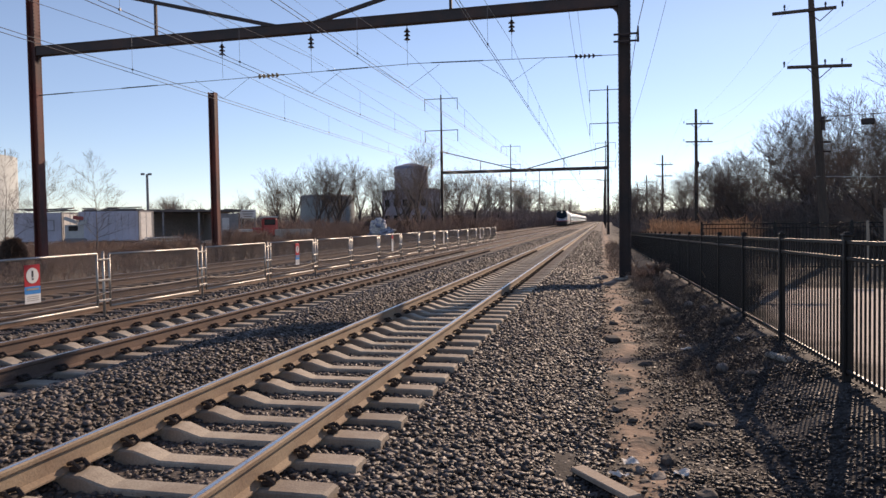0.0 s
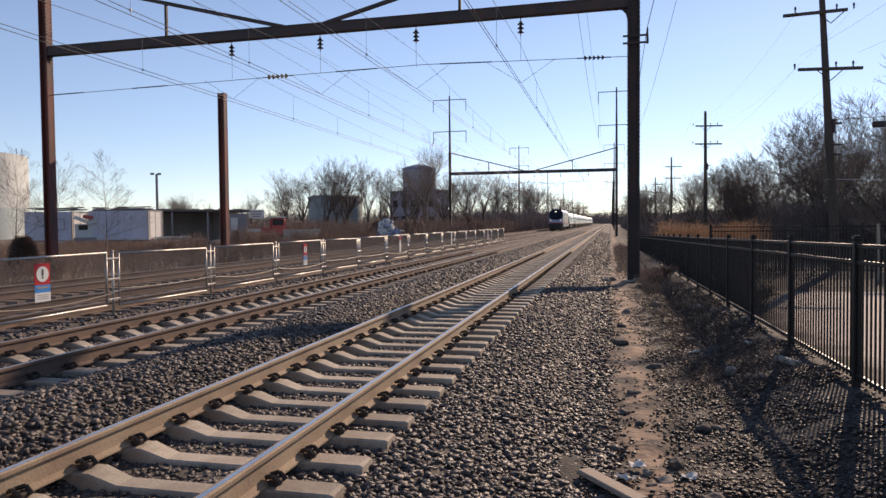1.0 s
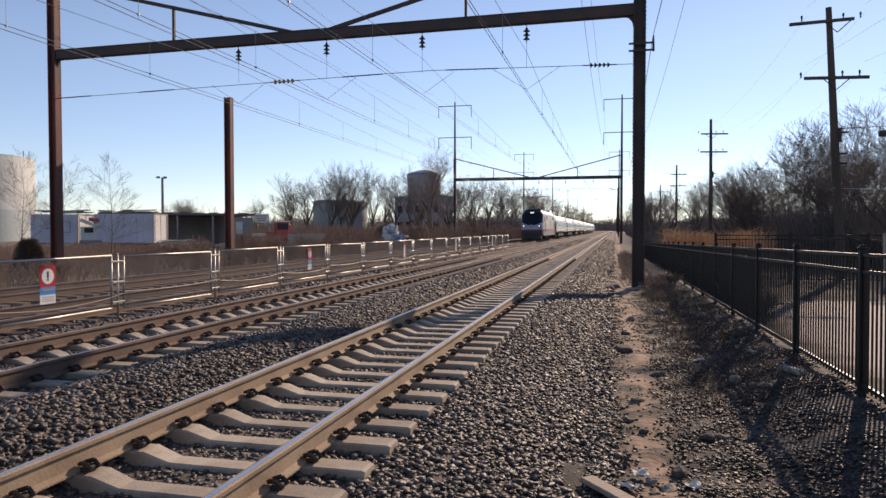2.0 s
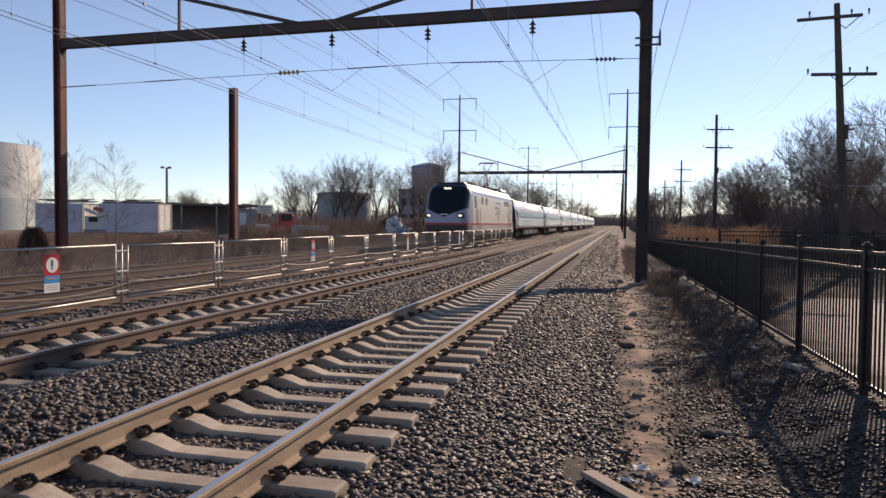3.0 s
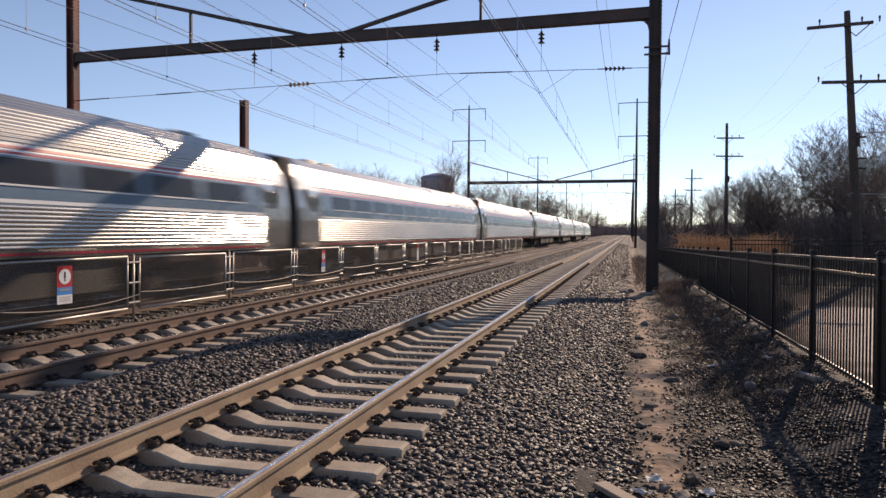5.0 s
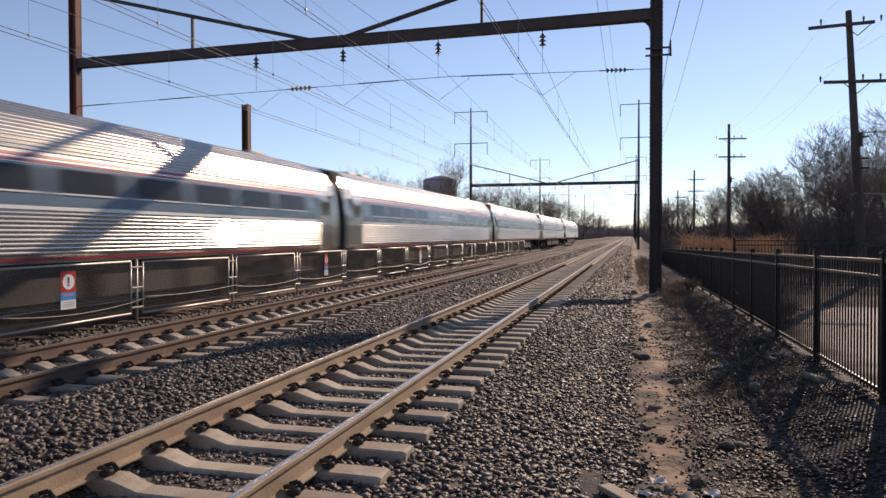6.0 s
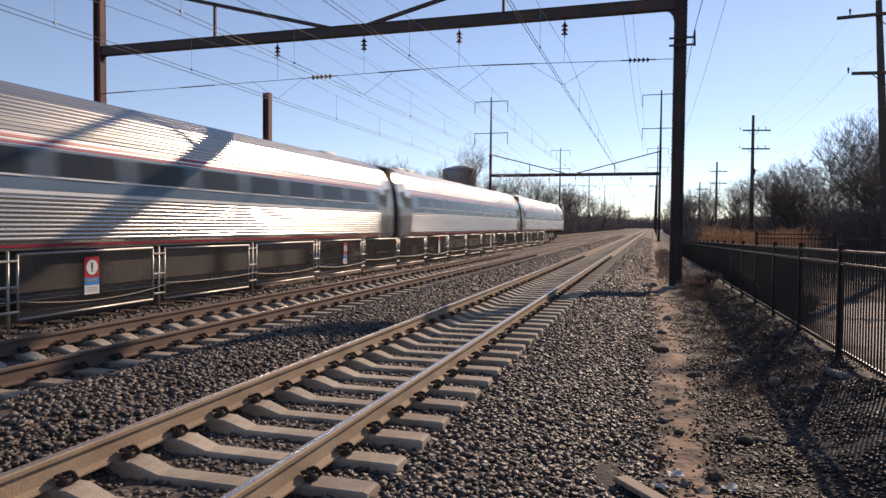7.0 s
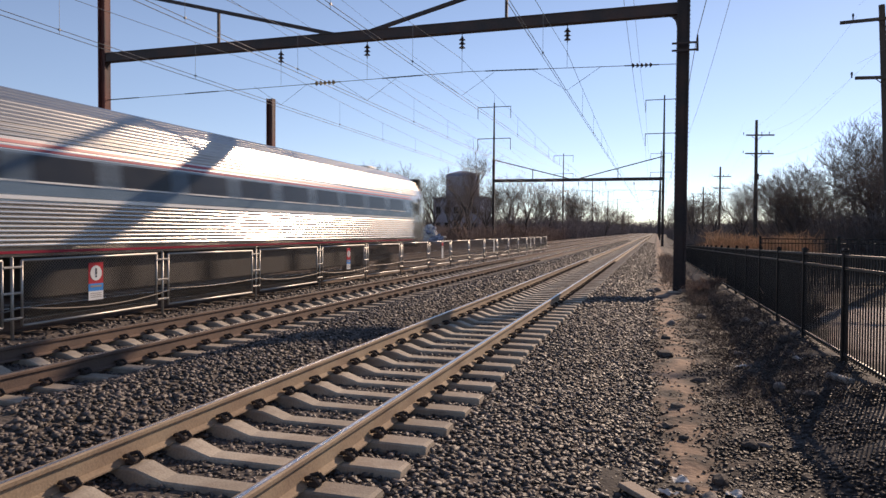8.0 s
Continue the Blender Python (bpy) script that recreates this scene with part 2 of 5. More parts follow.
def ground_material():
    """Earth and cinders, with a worn sandy footpath and ballast spread over the track bed."""
    m = mat("ground_earth", (0.05, 0.038, 0.031), 0.95, vary=0.45, scale=0.9, fine=18, bump=0.9, bump_scale=14, second=(0.032, 0.025, 0.021))
    nt, ln = m.node_tree, m.node_tree.links.new
    b = nt.nodes["Principled BSDF"]
    earth = b.inputs["Base Color"].links[0].from_socket
    tc, sep = nt.nodes.new("ShaderNodeTexCoord"), nt.nodes.new("ShaderNodeSeparateXYZ")
    ln(tc.outputs["Object"], sep.inputs[0])
    wob = nt.nodes.new("ShaderNodeTexNoise")
    wob.inputs["Scale"].default_value, wob.inputs["Detail"].default_value = 0.9, 5
    ln(tc.outputs["Object"], wob.inputs["Vector"])

    def math_node(op, a, c):
        n = nt.nodes.new("ShaderNodeMath")
        n.operation = op
        for i, s in enumerate((a, c)):
            if isinstance(s, (int, float)):
                n.inputs[i].default_value = s
            else:
                ln(s, n.inputs[i])
        return n.outputs[0]

    shift = math_node("MULTIPLY", math_node("SUBTRACT", wob.outputs["Fac"], 0.5), 1.7)
    x = math_node("ADD", sep.outputs["X"], shift)

    def band(centre, half, soft):
        off = math_node("ABSOLUTE", math_node("SUBTRACT", x, centre), 0)
        r = nt.nodes.new("ShaderNodeMapRange")
        r.inputs[1].default_value, r.inputs[2].default_value = half + soft, half - soft
        ln(off, r.inputs[0])
        return r.outputs[0]

    def blend(fac, under, over):
        n = nt.nodes.new("ShaderNodeMix")
        n.data_type = "RGBA"
        ln(fac, n.inputs[0])
        for s, i in ((under, 6), (over, 7)):
            if isinstance(s, tuple):
                n.inputs[i].default_value = (*s, 1)
            else:
                ln(s, n.inputs[i])
        return n.outputs[2]

    fine = nt.nodes.new("ShaderNodeTexNoise")
    fine.inputs["Scale"].default_value, fine.inputs["Detail"].default_value = 16, 8
    ln(tc.outputs["Object"], fine.inputs["Vector"])
    sand = blend(fine.outputs["Fac"], (0.28, 0.175, 0.115), (0.41, 0.28, 0.19))
    lot = blend(fine.outputs["Fac"], (0.46, 0.39, 0.34), (0.58, 0.50, 0.44))
    meadow = blend(fine.outputs["Fac"], (0.11, 0.075, 0.05), (0.21, 0.16, 0.105))
    worn = nt.nodes.new("ShaderNodeTexNoise")
    worn.inputs["Scale"].default_value, worn.inputs["Detail"].default_value = 2.3, 6
    ln(tc.outputs["Object"], worn.inputs["Vector"])
    patch = nt.nodes.new("ShaderNodeMapRange")
    patch.inputs[1].default_value, patch.inputs[2].default_value = 0.36, 0.5
    ln(worn.outputs["Fac"], patch.inputs[0])
    base = blend(math_node("MULTIPLY", band(0.3, 0.27, 0.24), patch.outputs[0]), earth, sand)
    base = blend(band(-77, 58, 1.5), base, meadow)
    base = blend(band(62, 53.6, 0.5), base, meadow)
    # the pale lot colour stops near y = 21, darker ground colours beyond
    lot_reach = nt.nodes.new("ShaderNodeMapRange")
    lot_reach.inputs[1].default_value, lot_reach.inputs[2].default_value = 21.2, 20.6
    ln(sep.outputs["Y"], lot_reach.inputs[0])
    base = blend(math_node("MULTIPLY", band(5.6, 2.6, 0.3), lot_reach.outputs[0]), base, lot)
    ln(base, b.inputs["Base Color"])
    return m


xs = []
for (x0, _), (x1, _) in zip(PROFILE, PROFILE[1:]):
    n = max(1, int((x1 - x0) / 0.22)) if -3 < x0 < 3 else 1
    xs += [x0 + (x1 - x0) * i / n for i in range(n)]
xs.append(2500)
ys = [-400, -60, -20, -5] + [i * 0.3 for i in range(0, 110)] + [33 + 4 * i for i in range(20)] + [120, 160, 240, 400, 700, 1200, 2000, 3600]
gv = [(x, y, ground_z(x, y) + (0.07 * noise.noise((x * 1.3, y * 1.3, 0)) + 0.03 * noise.noise((x * 4, y * 4, 3))) * (1 if -1.2 < x < 2.4 and y < 60 else 0)) for y in ys for x in xs]
nx = len(xs)
gf = [(j * nx + i, j * nx + i + 1, (j + 1) * nx + i + 1, (j + 1) * nx + i) for j in range(len(ys) - 1) for i in range(nx - 1)]
ground = raw("ground", gv, gf, ground_material())
tagged(ground, "dark cinder earth with a worn sandy footpath", "ground", kind="structure")

# ---- tracks ----
TRACKS = [-3.07, -7.35, -11.05, -15.0]
BED = [(-17.0, -0.3), (-13.3, -0.29), (-9.6, -0.22), (-9.2, -0.13), (-8.85, -0.25), (-8.1, -0.265), (-7.95, -0.262), (-6.75, -0.262), (-6.6, -0.265), (-6.1, -0.26), (-5.75, -0.12), (-5.2, 0.0),
       (-4.75, -0.01), (-4.4, -0.14), (-4.15, -0.24), (-3.85, -0.26), (-3.7, -0.305), (-2.45, -0.305), (-2.3, -0.265), (-1.6, -0.27), (-1.35, -0.3), (-0.75, -0.46), (-0.25, -0.6)]
bed = link("ballast_bed", extrude_y([(-17.0, -0.6), *BED], -20, 1800, 1), M_BALLAST)
tagged(bed, "dark grey crushed stone ballast under the tracks", "ballast", kind="structure")
RAIL = [(-0.075, -0.19), (-0.075, -0.178), (-0.02, -0.16), (-0.012, -0.05), (-0.036, -0.036), (-0.037, -0.01), (-0.028, 0.0), (-0.014, 0.001),
        (0.02, 0.001), (0.028, 0.0), (0.037, -0.01), (0.036, -0.036), (0.012, -0.05), (0.02, -0.16), (0.075, -0.178), (0.075, -0.19)]


def tie_mesh():
    """A concrete tie: raised rail seats, a dipped middle and chamfered top edges."""
    bm = bmesh.new()
    rows = [(-1.31, 0.0, 0.112), (-1.28, 0.012, 0.115), (-0.55, 0.012, 0.115), (-0.33, -0.06, 0.1), (0.33, -0.06, 0.1), (0.55, 0.012, 0.115), (1.28, 0.012, 0.115), (1.31, 0.0, 0.112)]
    rings = []
    for x, top, half in rows:
        z = -0.2 + top
        rings.append([bm.verts.new((x, s * w, zz)) for s, w, zz in ((-1, half + 0.02, -0.42), (-1, half, z - 0.014), (-1, half - 0.014, z), (1, half - 0.014, z), (1, half, z - 0.014), (1, half + 0.02, -0.42))])
    for a, b in zip(rings, rings[1:]):
        for j in range(5):
            bm.faces.new((a[j], b[j], b[j + 1], a[j + 1]))
    bm.faces.new(rings[0]), bm.faces.new(rings[-1][::-1])
    bmesh.ops.recalc_face_normals(bm, faces=bm.faces)
    return bm


def clip_mesh():
    """A bent spring clip on its cast shoulder."""
    bm = bmesh.new()
    add_box(bm, 0, 0, -0.165, 0.075, 0.12, 0.04, None, 0.01)
    pts = [Vector((-0.05, -0.045, -0.165)), Vector((0.0, -0.05, -0.12)), Vector((0.055, -0.02, -0.135)), Vector((0.06, 0.03, -0.135)), Vector((0.0, 0.05, -0.12)), Vector((-0.05, 0.04, -0.165))]
    for a, b in zip(pts, pts[1:]):
        add_tube(bm, a, b, 0.017, sides=5)
    return bm


def build_track(x, near, label, web, sleeper):
    tr = thing("railway_track", label, "railway track", "parallel tracks", at=(x, 0, 0))
    for s in (-1, 1):
        r = part("rail", extrude_y(RAIL, -12, 1700, 1, None, [1 if j == 7 else 0 for j in range(16)]), [web, M_RAIL_TOP], tr, "steel rail with a polished running surface")
        r.location.x = s * 0.7525
    tie = clip = None
    rng = random.Random(int(x * 10))
    y, k = 2.54 - 0.584 * 18 + (0 if x > -4 else rng.random() * 0.3), 0
    far = []
    while y < 420:
        if k < near:
            if tie is None:
                tie = part("tie", tie_mesh(), sleeper, tr)
                clip = part("rail_clip", clip_mesh(), M_CLIP, tie)
                o, tie.location = tie, (0, y, 0)
                clip.location = (-0.7525 - 0.105, 0, 0)
            else:
                o = share(tie, rng.uniform(-0.015, 0.015), y, rng.uniform(-0.006, 0.006), rng.uniform(-0.4, 0.4))
            if 12 < k < 84:
                for cx, rz in ((-0.7525 - 0.105, 0), (-0.7525 + 0.105, 180), (0.7525 - 0.105, 0), (0.7525 + 0.105, 180)):
                    share(clip, cx, 0, 0, rz, o)
        else:
            far.append(y)
        y += 0.584 + rng.uniform(-0.006, 0.006)
        k += 1
    if far:
        bm = bmesh.new()
        for fy in far:
            add_box(bm, 0, fy, -0.25, 2.6, 0.24, 0.12)
        tagged(part("far_tie", bm, sleeper, tr), kind="stuff")
    return tr


build_track(TRACKS[0], 248, "railway track on pale concrete ties, polished rails", M_RAIL, M_CONCRETE)
build_track(TRACKS[1], 218, "railway track on concrete ties beside the mesh fence", M_RAIL_DARK, M_CONCRETE)
build_track(TRACKS[2], 0, "railway track carrying the passing express train", M_RAIL_DARK, M_TIE_OLD)
build_track(TRACKS[3], 0, "outer railway track behind the mesh fence", M_RAIL_DARK, M_TIE_OLD)


# ---- loose ballast stones ----
def stones(name, pts, sizes, material, label, seed):
    """Angular crushed stones: squashed, turned, chipped blocks in one mesh."""
    rng = np.random.RandomState(seed)
    iv = np.array([(x, y, z) for x in (-1, 1) for y in (-1, 1) for z in (-1, 1)], float) * 0.72
    ifc = np.array([(0, 1, 3), (0, 3, 2), (4, 6, 7), (4, 7, 5), (0, 4, 5), (0, 5, 1), (2, 3, 7), (2, 7, 6), (0, 2, 6), (0, 6, 4), (1, 5, 7), (1, 7, 3)])
    n = len(pts)
    v = iv[None] * rng.uniform(0.45, 1.3, (n, 8, 1)) * rng.uniform(0.5, 1.35, (n, 1, 3)) + rng.normal(size=(n, 8, 3)) * 0.12
    q = rng.normal(size=(n, 4))
    q /= np.linalg.norm(q, axis=1, keepdims=True)
    w, x, y, z = q.T
    rot = np.stack([np.stack([1 - 2 * (y * y + z * z), 2 * (x * y - z * w), 2 * (x * z + y * w)], 1),
                    np.stack([2 * (x * y + z * w), 1 - 2 * (x * x + z * z), 2 * (y * z - x * w)], 1),
                    np.stack([2 * (x * z - y * w), 2 * (y * z + x * w), 1 - 2 * (x * x + y * y)], 1)], 1)
    v = np.einsum("nij,nkj->nki", rot, v) * sizes[:, None, None] * np.array((1.12, 1.12, 0.66)) + pts[:, None, :]
    f = (ifc[None] + (np.arange(n) * 8)[:, None, None]).reshape(-1, 3)
    return tagged(fast_mesh(name, v.reshape(-1, 3), f, material), label, "stones", kind="stuff")


rs = np.random.RandomState(4)
cand = []
for x0, x1, y0, y1, per in ((-6.5, 0.25, -5, 2.6, 110), (-4.9, 0.25, 2.6, 9, 760), (-9.0, -4.9, 4.5, 10, 560), (-9.0, 0.25, 9, 16, 450), (-9.0, 0.25, 16, 30, 190), (-9.0, 0.05, 30, 55, 60), (-9.0, -0.1, 55, 85, 26), (-9.0, -0.2, 85, 130, 12), (-17.2, -9.0, 5, 22, 90), (-17.2, -9.0, 22, 60, 26)):
    n = int((x1 - x0) * (y1 - y0) * per)
    cand.append(np.stack([rs.uniform(x0, x1, n), rs.uniform(y0, y1, n)], 1))
cand = np.concatenate(cand)
bz = np.interp(cand[:, 0], [p[0] for p in BED], [p[1] for p in BED])
gzz = np.interp(cand[:, 0], [p[0] for p in PROFILE], [p[1] for p in PROFILE])
edge = -0.06 + 0.3 * np.array([noise.noise((0, float(b) * 0.55, 7)) + 0.6 * noise.noise((2, float(b) * 1.9, 7)) for b in cand[:, 1]])
cand_ok = cand[:, 0] < edge + rs.normal(size=len(cand)) * 0.05
cand, bz, gzz = cand[cand_ok], bz[cand_ok], gzz[cand_ok]
sz = rs.uniform(0.018, 0.036, len(cand)) * np.interp(cand[:, 1], [15, 17, 40, 60, 100], [1.0, 1.35, 1.6, 2.2, 3.0]) * np.where(cand[:, 0] < -9.0, 1.3, 1.0)
zz = np.maximum(bz, gzz) + rs.uniform(-0.01, 0.022, len(cand))
for tx in TRACKS:
    inside = np.abs(cand[:, 0] - tx) < 0.66
    zz[inside] -= 0.012
    sz[inside] *= 0.85
stones("ballast_stones", np.stack([cand[:, 0], cand[:, 1], zz], 1), sz, M_STONE, "loose dark grey and brown crushed ballast stones", 5)


# ---- catenary gantries ----
GX0, GX1 = -23.98, 0.78           # column lines
BEAM_Z = 9.15                    # centre of the cross beam
SPAN_Y = [26.0, 105.0, 188.0] + [276.0 + 90.0 * k for k in range(6)]


def h_column(x, y, z0, z1, w, rivets, material, parent):
    """A built-up H section with riveted flanges."""
    bm = bmesh.new()
    a, b, t = w / 2, w / 2 - 0.04, 0.015
    outline = [(-a, -a), (-b, -a), (-b, -t), (b, -t), (b, -a), (a, -a), (a, a), (b, a), (b, t), (-b, t), (-b, a), (-a, a)]
    ends = [[bm.verts.new((x + p, y + q, z)) for p, q in outline] for z in (z0, z1)]
    for j in range(12):
        bm.faces.new((ends[0][j], ends[0][(j + 1) % 12], ends[1][(j + 1) % 12], ends[1][j]))
    bm.faces.new(ends[0][::-1]), bm.faces.new(ends[1])
    bmesh.ops.recalc_face_normals(bm, faces=bm.faces)
    col = part("column", bm, material, parent, "riveted rust-brown steel column")
    if rivets:
        bm = bmesh.new()
        n = int((z1 - z0) / 0.15)
        for i in range(n):
            z = z0 + 0.15 * (i + 0.5)
            for sx in (-1, 1):
                for sy in (-0.38, 0.38):
                    add_box(bm, x + sx * (w / 2 + 0.008), y + sy * w, z, 0.02, 0.035, 0.035)
                add_box(bm, x + sx * (w / 2 - 0.03), y - w / 2 - 0.006, z, 0.035, 0.018, 0.035)
        tagged(part("rivet", bm, material, col), kind="stuff")
    return col


def insulator(x, y, z, parent, discs=4):
    bm = bmesh.new()
    add_tube(bm, (x, y, z + 0.13), (x, y, z - 0.12 - discs * 0.15), 0.018)
    for i in range(discs):
        zz = z - 0.1 - i * 0.15
        add_tube(bm, (x, y, zz - 0.05), (x, y, zz + 0.02), 0.13, 0.05, 12)
        add_tube(bm, (x, y, zz + 0.02), (x, y, zz + 0.07), 0.05, 0.045, 8)
    return part("insulator", bm, M_INSUL, parent, "dark ribbed insulator string")


def cable(bm, p, r):
    """One wire through the points p, as a connected tube."""
    along = (p[-1] - p[0]).normalized()
    side = along.cross(Vector((0, 0, 1))).normalized()
    over = side.cross(along)
    rings = [[bm.verts.new(q + (side * c + over * e) * r) for c, e in ((1, 0), (0, 1), (-1, 0), (0, -1))] for q in p]
    for u, v in zip(rings, rings[1:]):
        for k in range(4):
            bm.faces.new((u[k], v[k], v[(k + 1) % 4], u[(k + 1) % 4]))
    bm.faces.new(rings[0]), bm.faces.new(rings[-1][::-1])


def slack(a, b, sag, n=14):
    a, b = Vector(a), Vector(b)
    return [a.lerp(b, i / n) - Vector((0, 0, sag * 4 * (i / n) * (1 - i / n))) for i in range(n + 1)]


def hang(bm, a, b, sag, r, n=14):
    cable(bm, slack(a, b, sag, n), r)


def gantry(y, near, beamed=True):
    g = thing("catenary_gantry", "riveted rust-brown steel gantry spanning four tracks" if near else "dark steel catenary gantry with tall poles, far along the line",
              "gantry", "gantries along the line")
    top = 21.0 if beamed else 22.2
    w = 0.41 if near else 0.36
    w_left = 0.37 if near else 0.36
    top_z = 13.6 if near else 12.4
    deep = 0.2 if near else 0.23

    def beam_z(xx):
        """The near beam rises a little towards the footpath side."""
        return BEAM_Z + (0.05 + 0.15 * (xx - GX0) / (GX1 - GX0) if near else 0.0)
    for x, m in ((GX0, M_RUST), (GX1, M_DARKSTEEL)):
        zb = ground_z(x) - 0.2
        h_column(x, y, zb, top_z, w if x > -5 else w_left, near, m if near else M_DARKSTEEL, g)
        bm = bmesh.new()
        add_tube(bm, (x, y, top_z), (x, y, top), 0.17, 0.1, 10)
        part("mast", bm, M_DARKSTEEL, g)
        for za in (top - 0.6, top - 5.4):
            bm = bmesh.new()
            add_box(bm, x, y, za, 5.2, 0.1, 0.1)
            for s in (-1, 1):
                add_tube(bm, (x + s * 2.55, y, za), (x + s * 2.55, y, za - 1.75), 0.05, 0.05)
            part("crossarm", bm, M_DARKSTEEL, g, "steel crossarm with hanging insulators")
        bm = bmesh.new()
        add_box(bm, x, y, zb + 0.12, w + 0.35, w + 0.35, 0.24, None, 0.03)
        part("footing", bm, M_CONCRETE, g, "concrete footing")
    if not beamed:
        bm = bmesh.new()
        hang(bm, (GX0, y, 10.5), (GX1, y, 10.5), 1.6, 0.03)
        part("span_wire", bm, M_WIRE, g, "thin cross-span wire")
        bm = bmesh.new()
        hang(bm, (GX0, y, 7.5), (GX1, y, 7.5), 0.1, 0.03)
        part("span_wire", bm, M_WIRE, g, "thin cross-span wire")
        return g
    bm = bmesh.new()
    L = GX1 - GX0 - w
    cx = (GX0 + GX1) / 2
    d, e = deep, deep - 0.035
    prof = [(-0.17, -d), (0.17, -d), (0.17, -e), (0.14, -e), (0.14, e), (0.17, e), (0.17, d), (-0.17, d), (-0.17, e), (-0.14, e), (-0.14, -e), (-0.17, -e)]
    ends = [[bm.verts.new((cx + s * L / 2, y + p, beam_z(cx + s * L / 2) + q)) for p, q in prof] for s in (-1, 1)]
    for j in range(12):
        bm.faces.new((ends[0][j], ends[0][(j + 1) % 12], ends[1][(j + 1) % 12], ends[1][j]))
    bm.faces.new(ends[0]), bm.faces.new(ends[1])
    bmesh.ops.recalc_face_normals(bm, faces=bm.faces)
    beam = part("cross_beam", bm, M_DARKSTEEL, g, "dark steel cross beam")
    if near:
        for x0, s, l in ((GX1 - w / 2, -1, 0.45), (GX0 + w_left / 2, 1, 0.35)):
            bm = bmesh.new()
            v = [[bm.verts.new((x0 + s * a, y + d, beam_z(x0) - deep + 0.005 - b)) for a, b in ((0, 0), (l, 0), (l * 0.4, l * 0.16), (l * 0.14, l * 0.45), (0, l))] for d in (-0.03, 0.03)]
            bm.faces.new(v[0]), bm.faces.new(v[1])
            for j in range(5):
                bm.faces.new((v[0][j], v[0][(j + 1) % 5], v[1][(j + 1) % 5], v[1][j]))
            bmesh.ops.recalc_face_normals(bm, faces=bm.faces)
            part("gusset", bm, M_DARKSTEEL, beam)
    for x, xm in ((GX0, -12.6), (GX1, -11.0)):
        bm = bmesh.new()
        a, b = Vector((x, y, 12.35)), Vector((xm, y, beam_z(xm) + deep - 0.03))
        d = (b - a).to_track_quat("X", "Z").to_matrix().to_4x4()
        add_box(bm, 0, 0, 0, (b - a).length, 0.12, 0.14, Matrix.Translation((a + b) / 2) @ d)
        xa = (x + xm) / 2 + (0.3 if x < -5 else -0.4)
        zt = a.z + (b.z - a.z) * (xa - a.x) / (b.x - a.x)
        add_box(bm, xa, y, (zt + beam_z(xa) + deep) / 2, 0.1, 0.1, zt - beam_z(xa) - deep + 0.02)
        part("stay_rod", bm, M_DARKSTEEL, g, "sloping stay with a hanger")
    for x in (-3.23, -7.22, -11.14, -15.0):
        insulator(x, y, beam_z(x) - deep - 0.12, g, 3)
    bm = bmesh.new()
    add_tube(bm, (GX0 + w / 2, y, 7.32), (-7, y, 7.62), 0.012, sides=4), add_tube(bm, (-7, y, 7.62), (GX1 - w / 2, y, 7.45), 0.012, sides=4)
    part("span_wire", bm, M_WIRE, g, "thin cross-span wire")
    for x in (-3.23, -7.22, -11.14, -15.0):
        bm = bmesh.new()
        add_tube(bm, (x, y, beam_z(x) - deep - 0.65), (x, y, 7.55), 0.007, sides=4)
        part("drop_wire", bm, M_WIRE, g)
        for s in (-1, 1):
            bm = bmesh.new()
            add_tube(bm, (x + s * 1.25, y, 7.53), (x, y, 6.72), 0.007, sides=4)
            part("steady_wire", bm, M_WIRE, g)
    for x0, x1, r in ((-13.35, -12.6, 0.1), (-0.9, -0.3, 0.1), (-19.4, -18.3, 0.03), (-10.2, -9.1, 0.03), (-6.0, -4.6, 0.03), (-23.6, -22.4, 0.03)):
        bm = bmesh.new()
        def zw(xx):
            return 7.62 + (xx + 7) * (0.3 / 17 if xx < -7 else -0.17 / 7.6)
        n = 5 if r > 0.05 else 9
        add_tube(bm, (x0 - 0.3, y, zw(x0 - 0.3)), (x1 + 0.3, y, zw(x1 + 0.3)), 0.022, sides=6)
        for i in range(n):
            xx = x0 + (x1 - x0) * i / (n - 1)
            add_tube(bm, (xx - 0.03, y, zw(xx)), (xx + 0.05, y, zw(xx)), r, r * 0.45, 8)
        part("strain_insulator", bm, M_INSUL_PALE if r == 0.1 and x0 < -9 else M_INSUL, g)
    if near:
        bm = bmesh.new()
        for zz in (8.1, 7.85):
            add_box(bm, GX1 + 0.05, y - 0.26, zz, 0.85, 0.06, 0.06)
        add_tube(bm, (GX1 + 0.46, y - 0.26, 7.8), (GX1 + 0.46, y - 0.26, 8.35), 0.05, 0.03)
        part("wire_bracket", bm, M_DARKSTEEL, g)
    return g


for k, gy in enumerate(SPAN_Y):
    gantry(gy, k == 0, k < 2)


for x in (-3.23, -7.22, -11.14, -15.0):
    cw = thing("overhead_line", "thin overhead messenger and contact wires with droppers", "overhead wire", "overhead lines over the tracks")
    stops = [26.0 - 79.0] + SPAN_Y
    run, bd = [], bmesh.new()
    for i, (y0, y1) in enumerate(zip(stops, stops[1:])):
        pts = slack((x, y0, 8.1), (x, y1, 8.1), 0.95)
        run += pts[:-1]
        if i < 3:
            for q in pts[1:-1]:
                add_tube(bd, q, (x, q.y, 6.6), 0.006, sides=3)
                add_box(bd, x, q.y, 6.72, 0.05, 0.05, 0.05)
    bm = bmesh.new()
    cable(bm, run, 0.008)
    part("messenger_wire", bm, M_WIRE, cw)
    for z in (6.72, 6.6):
        bm = bmesh.new()
        cable(bm, [Vector((x, yy, z)) for yy in stops], 0.01)
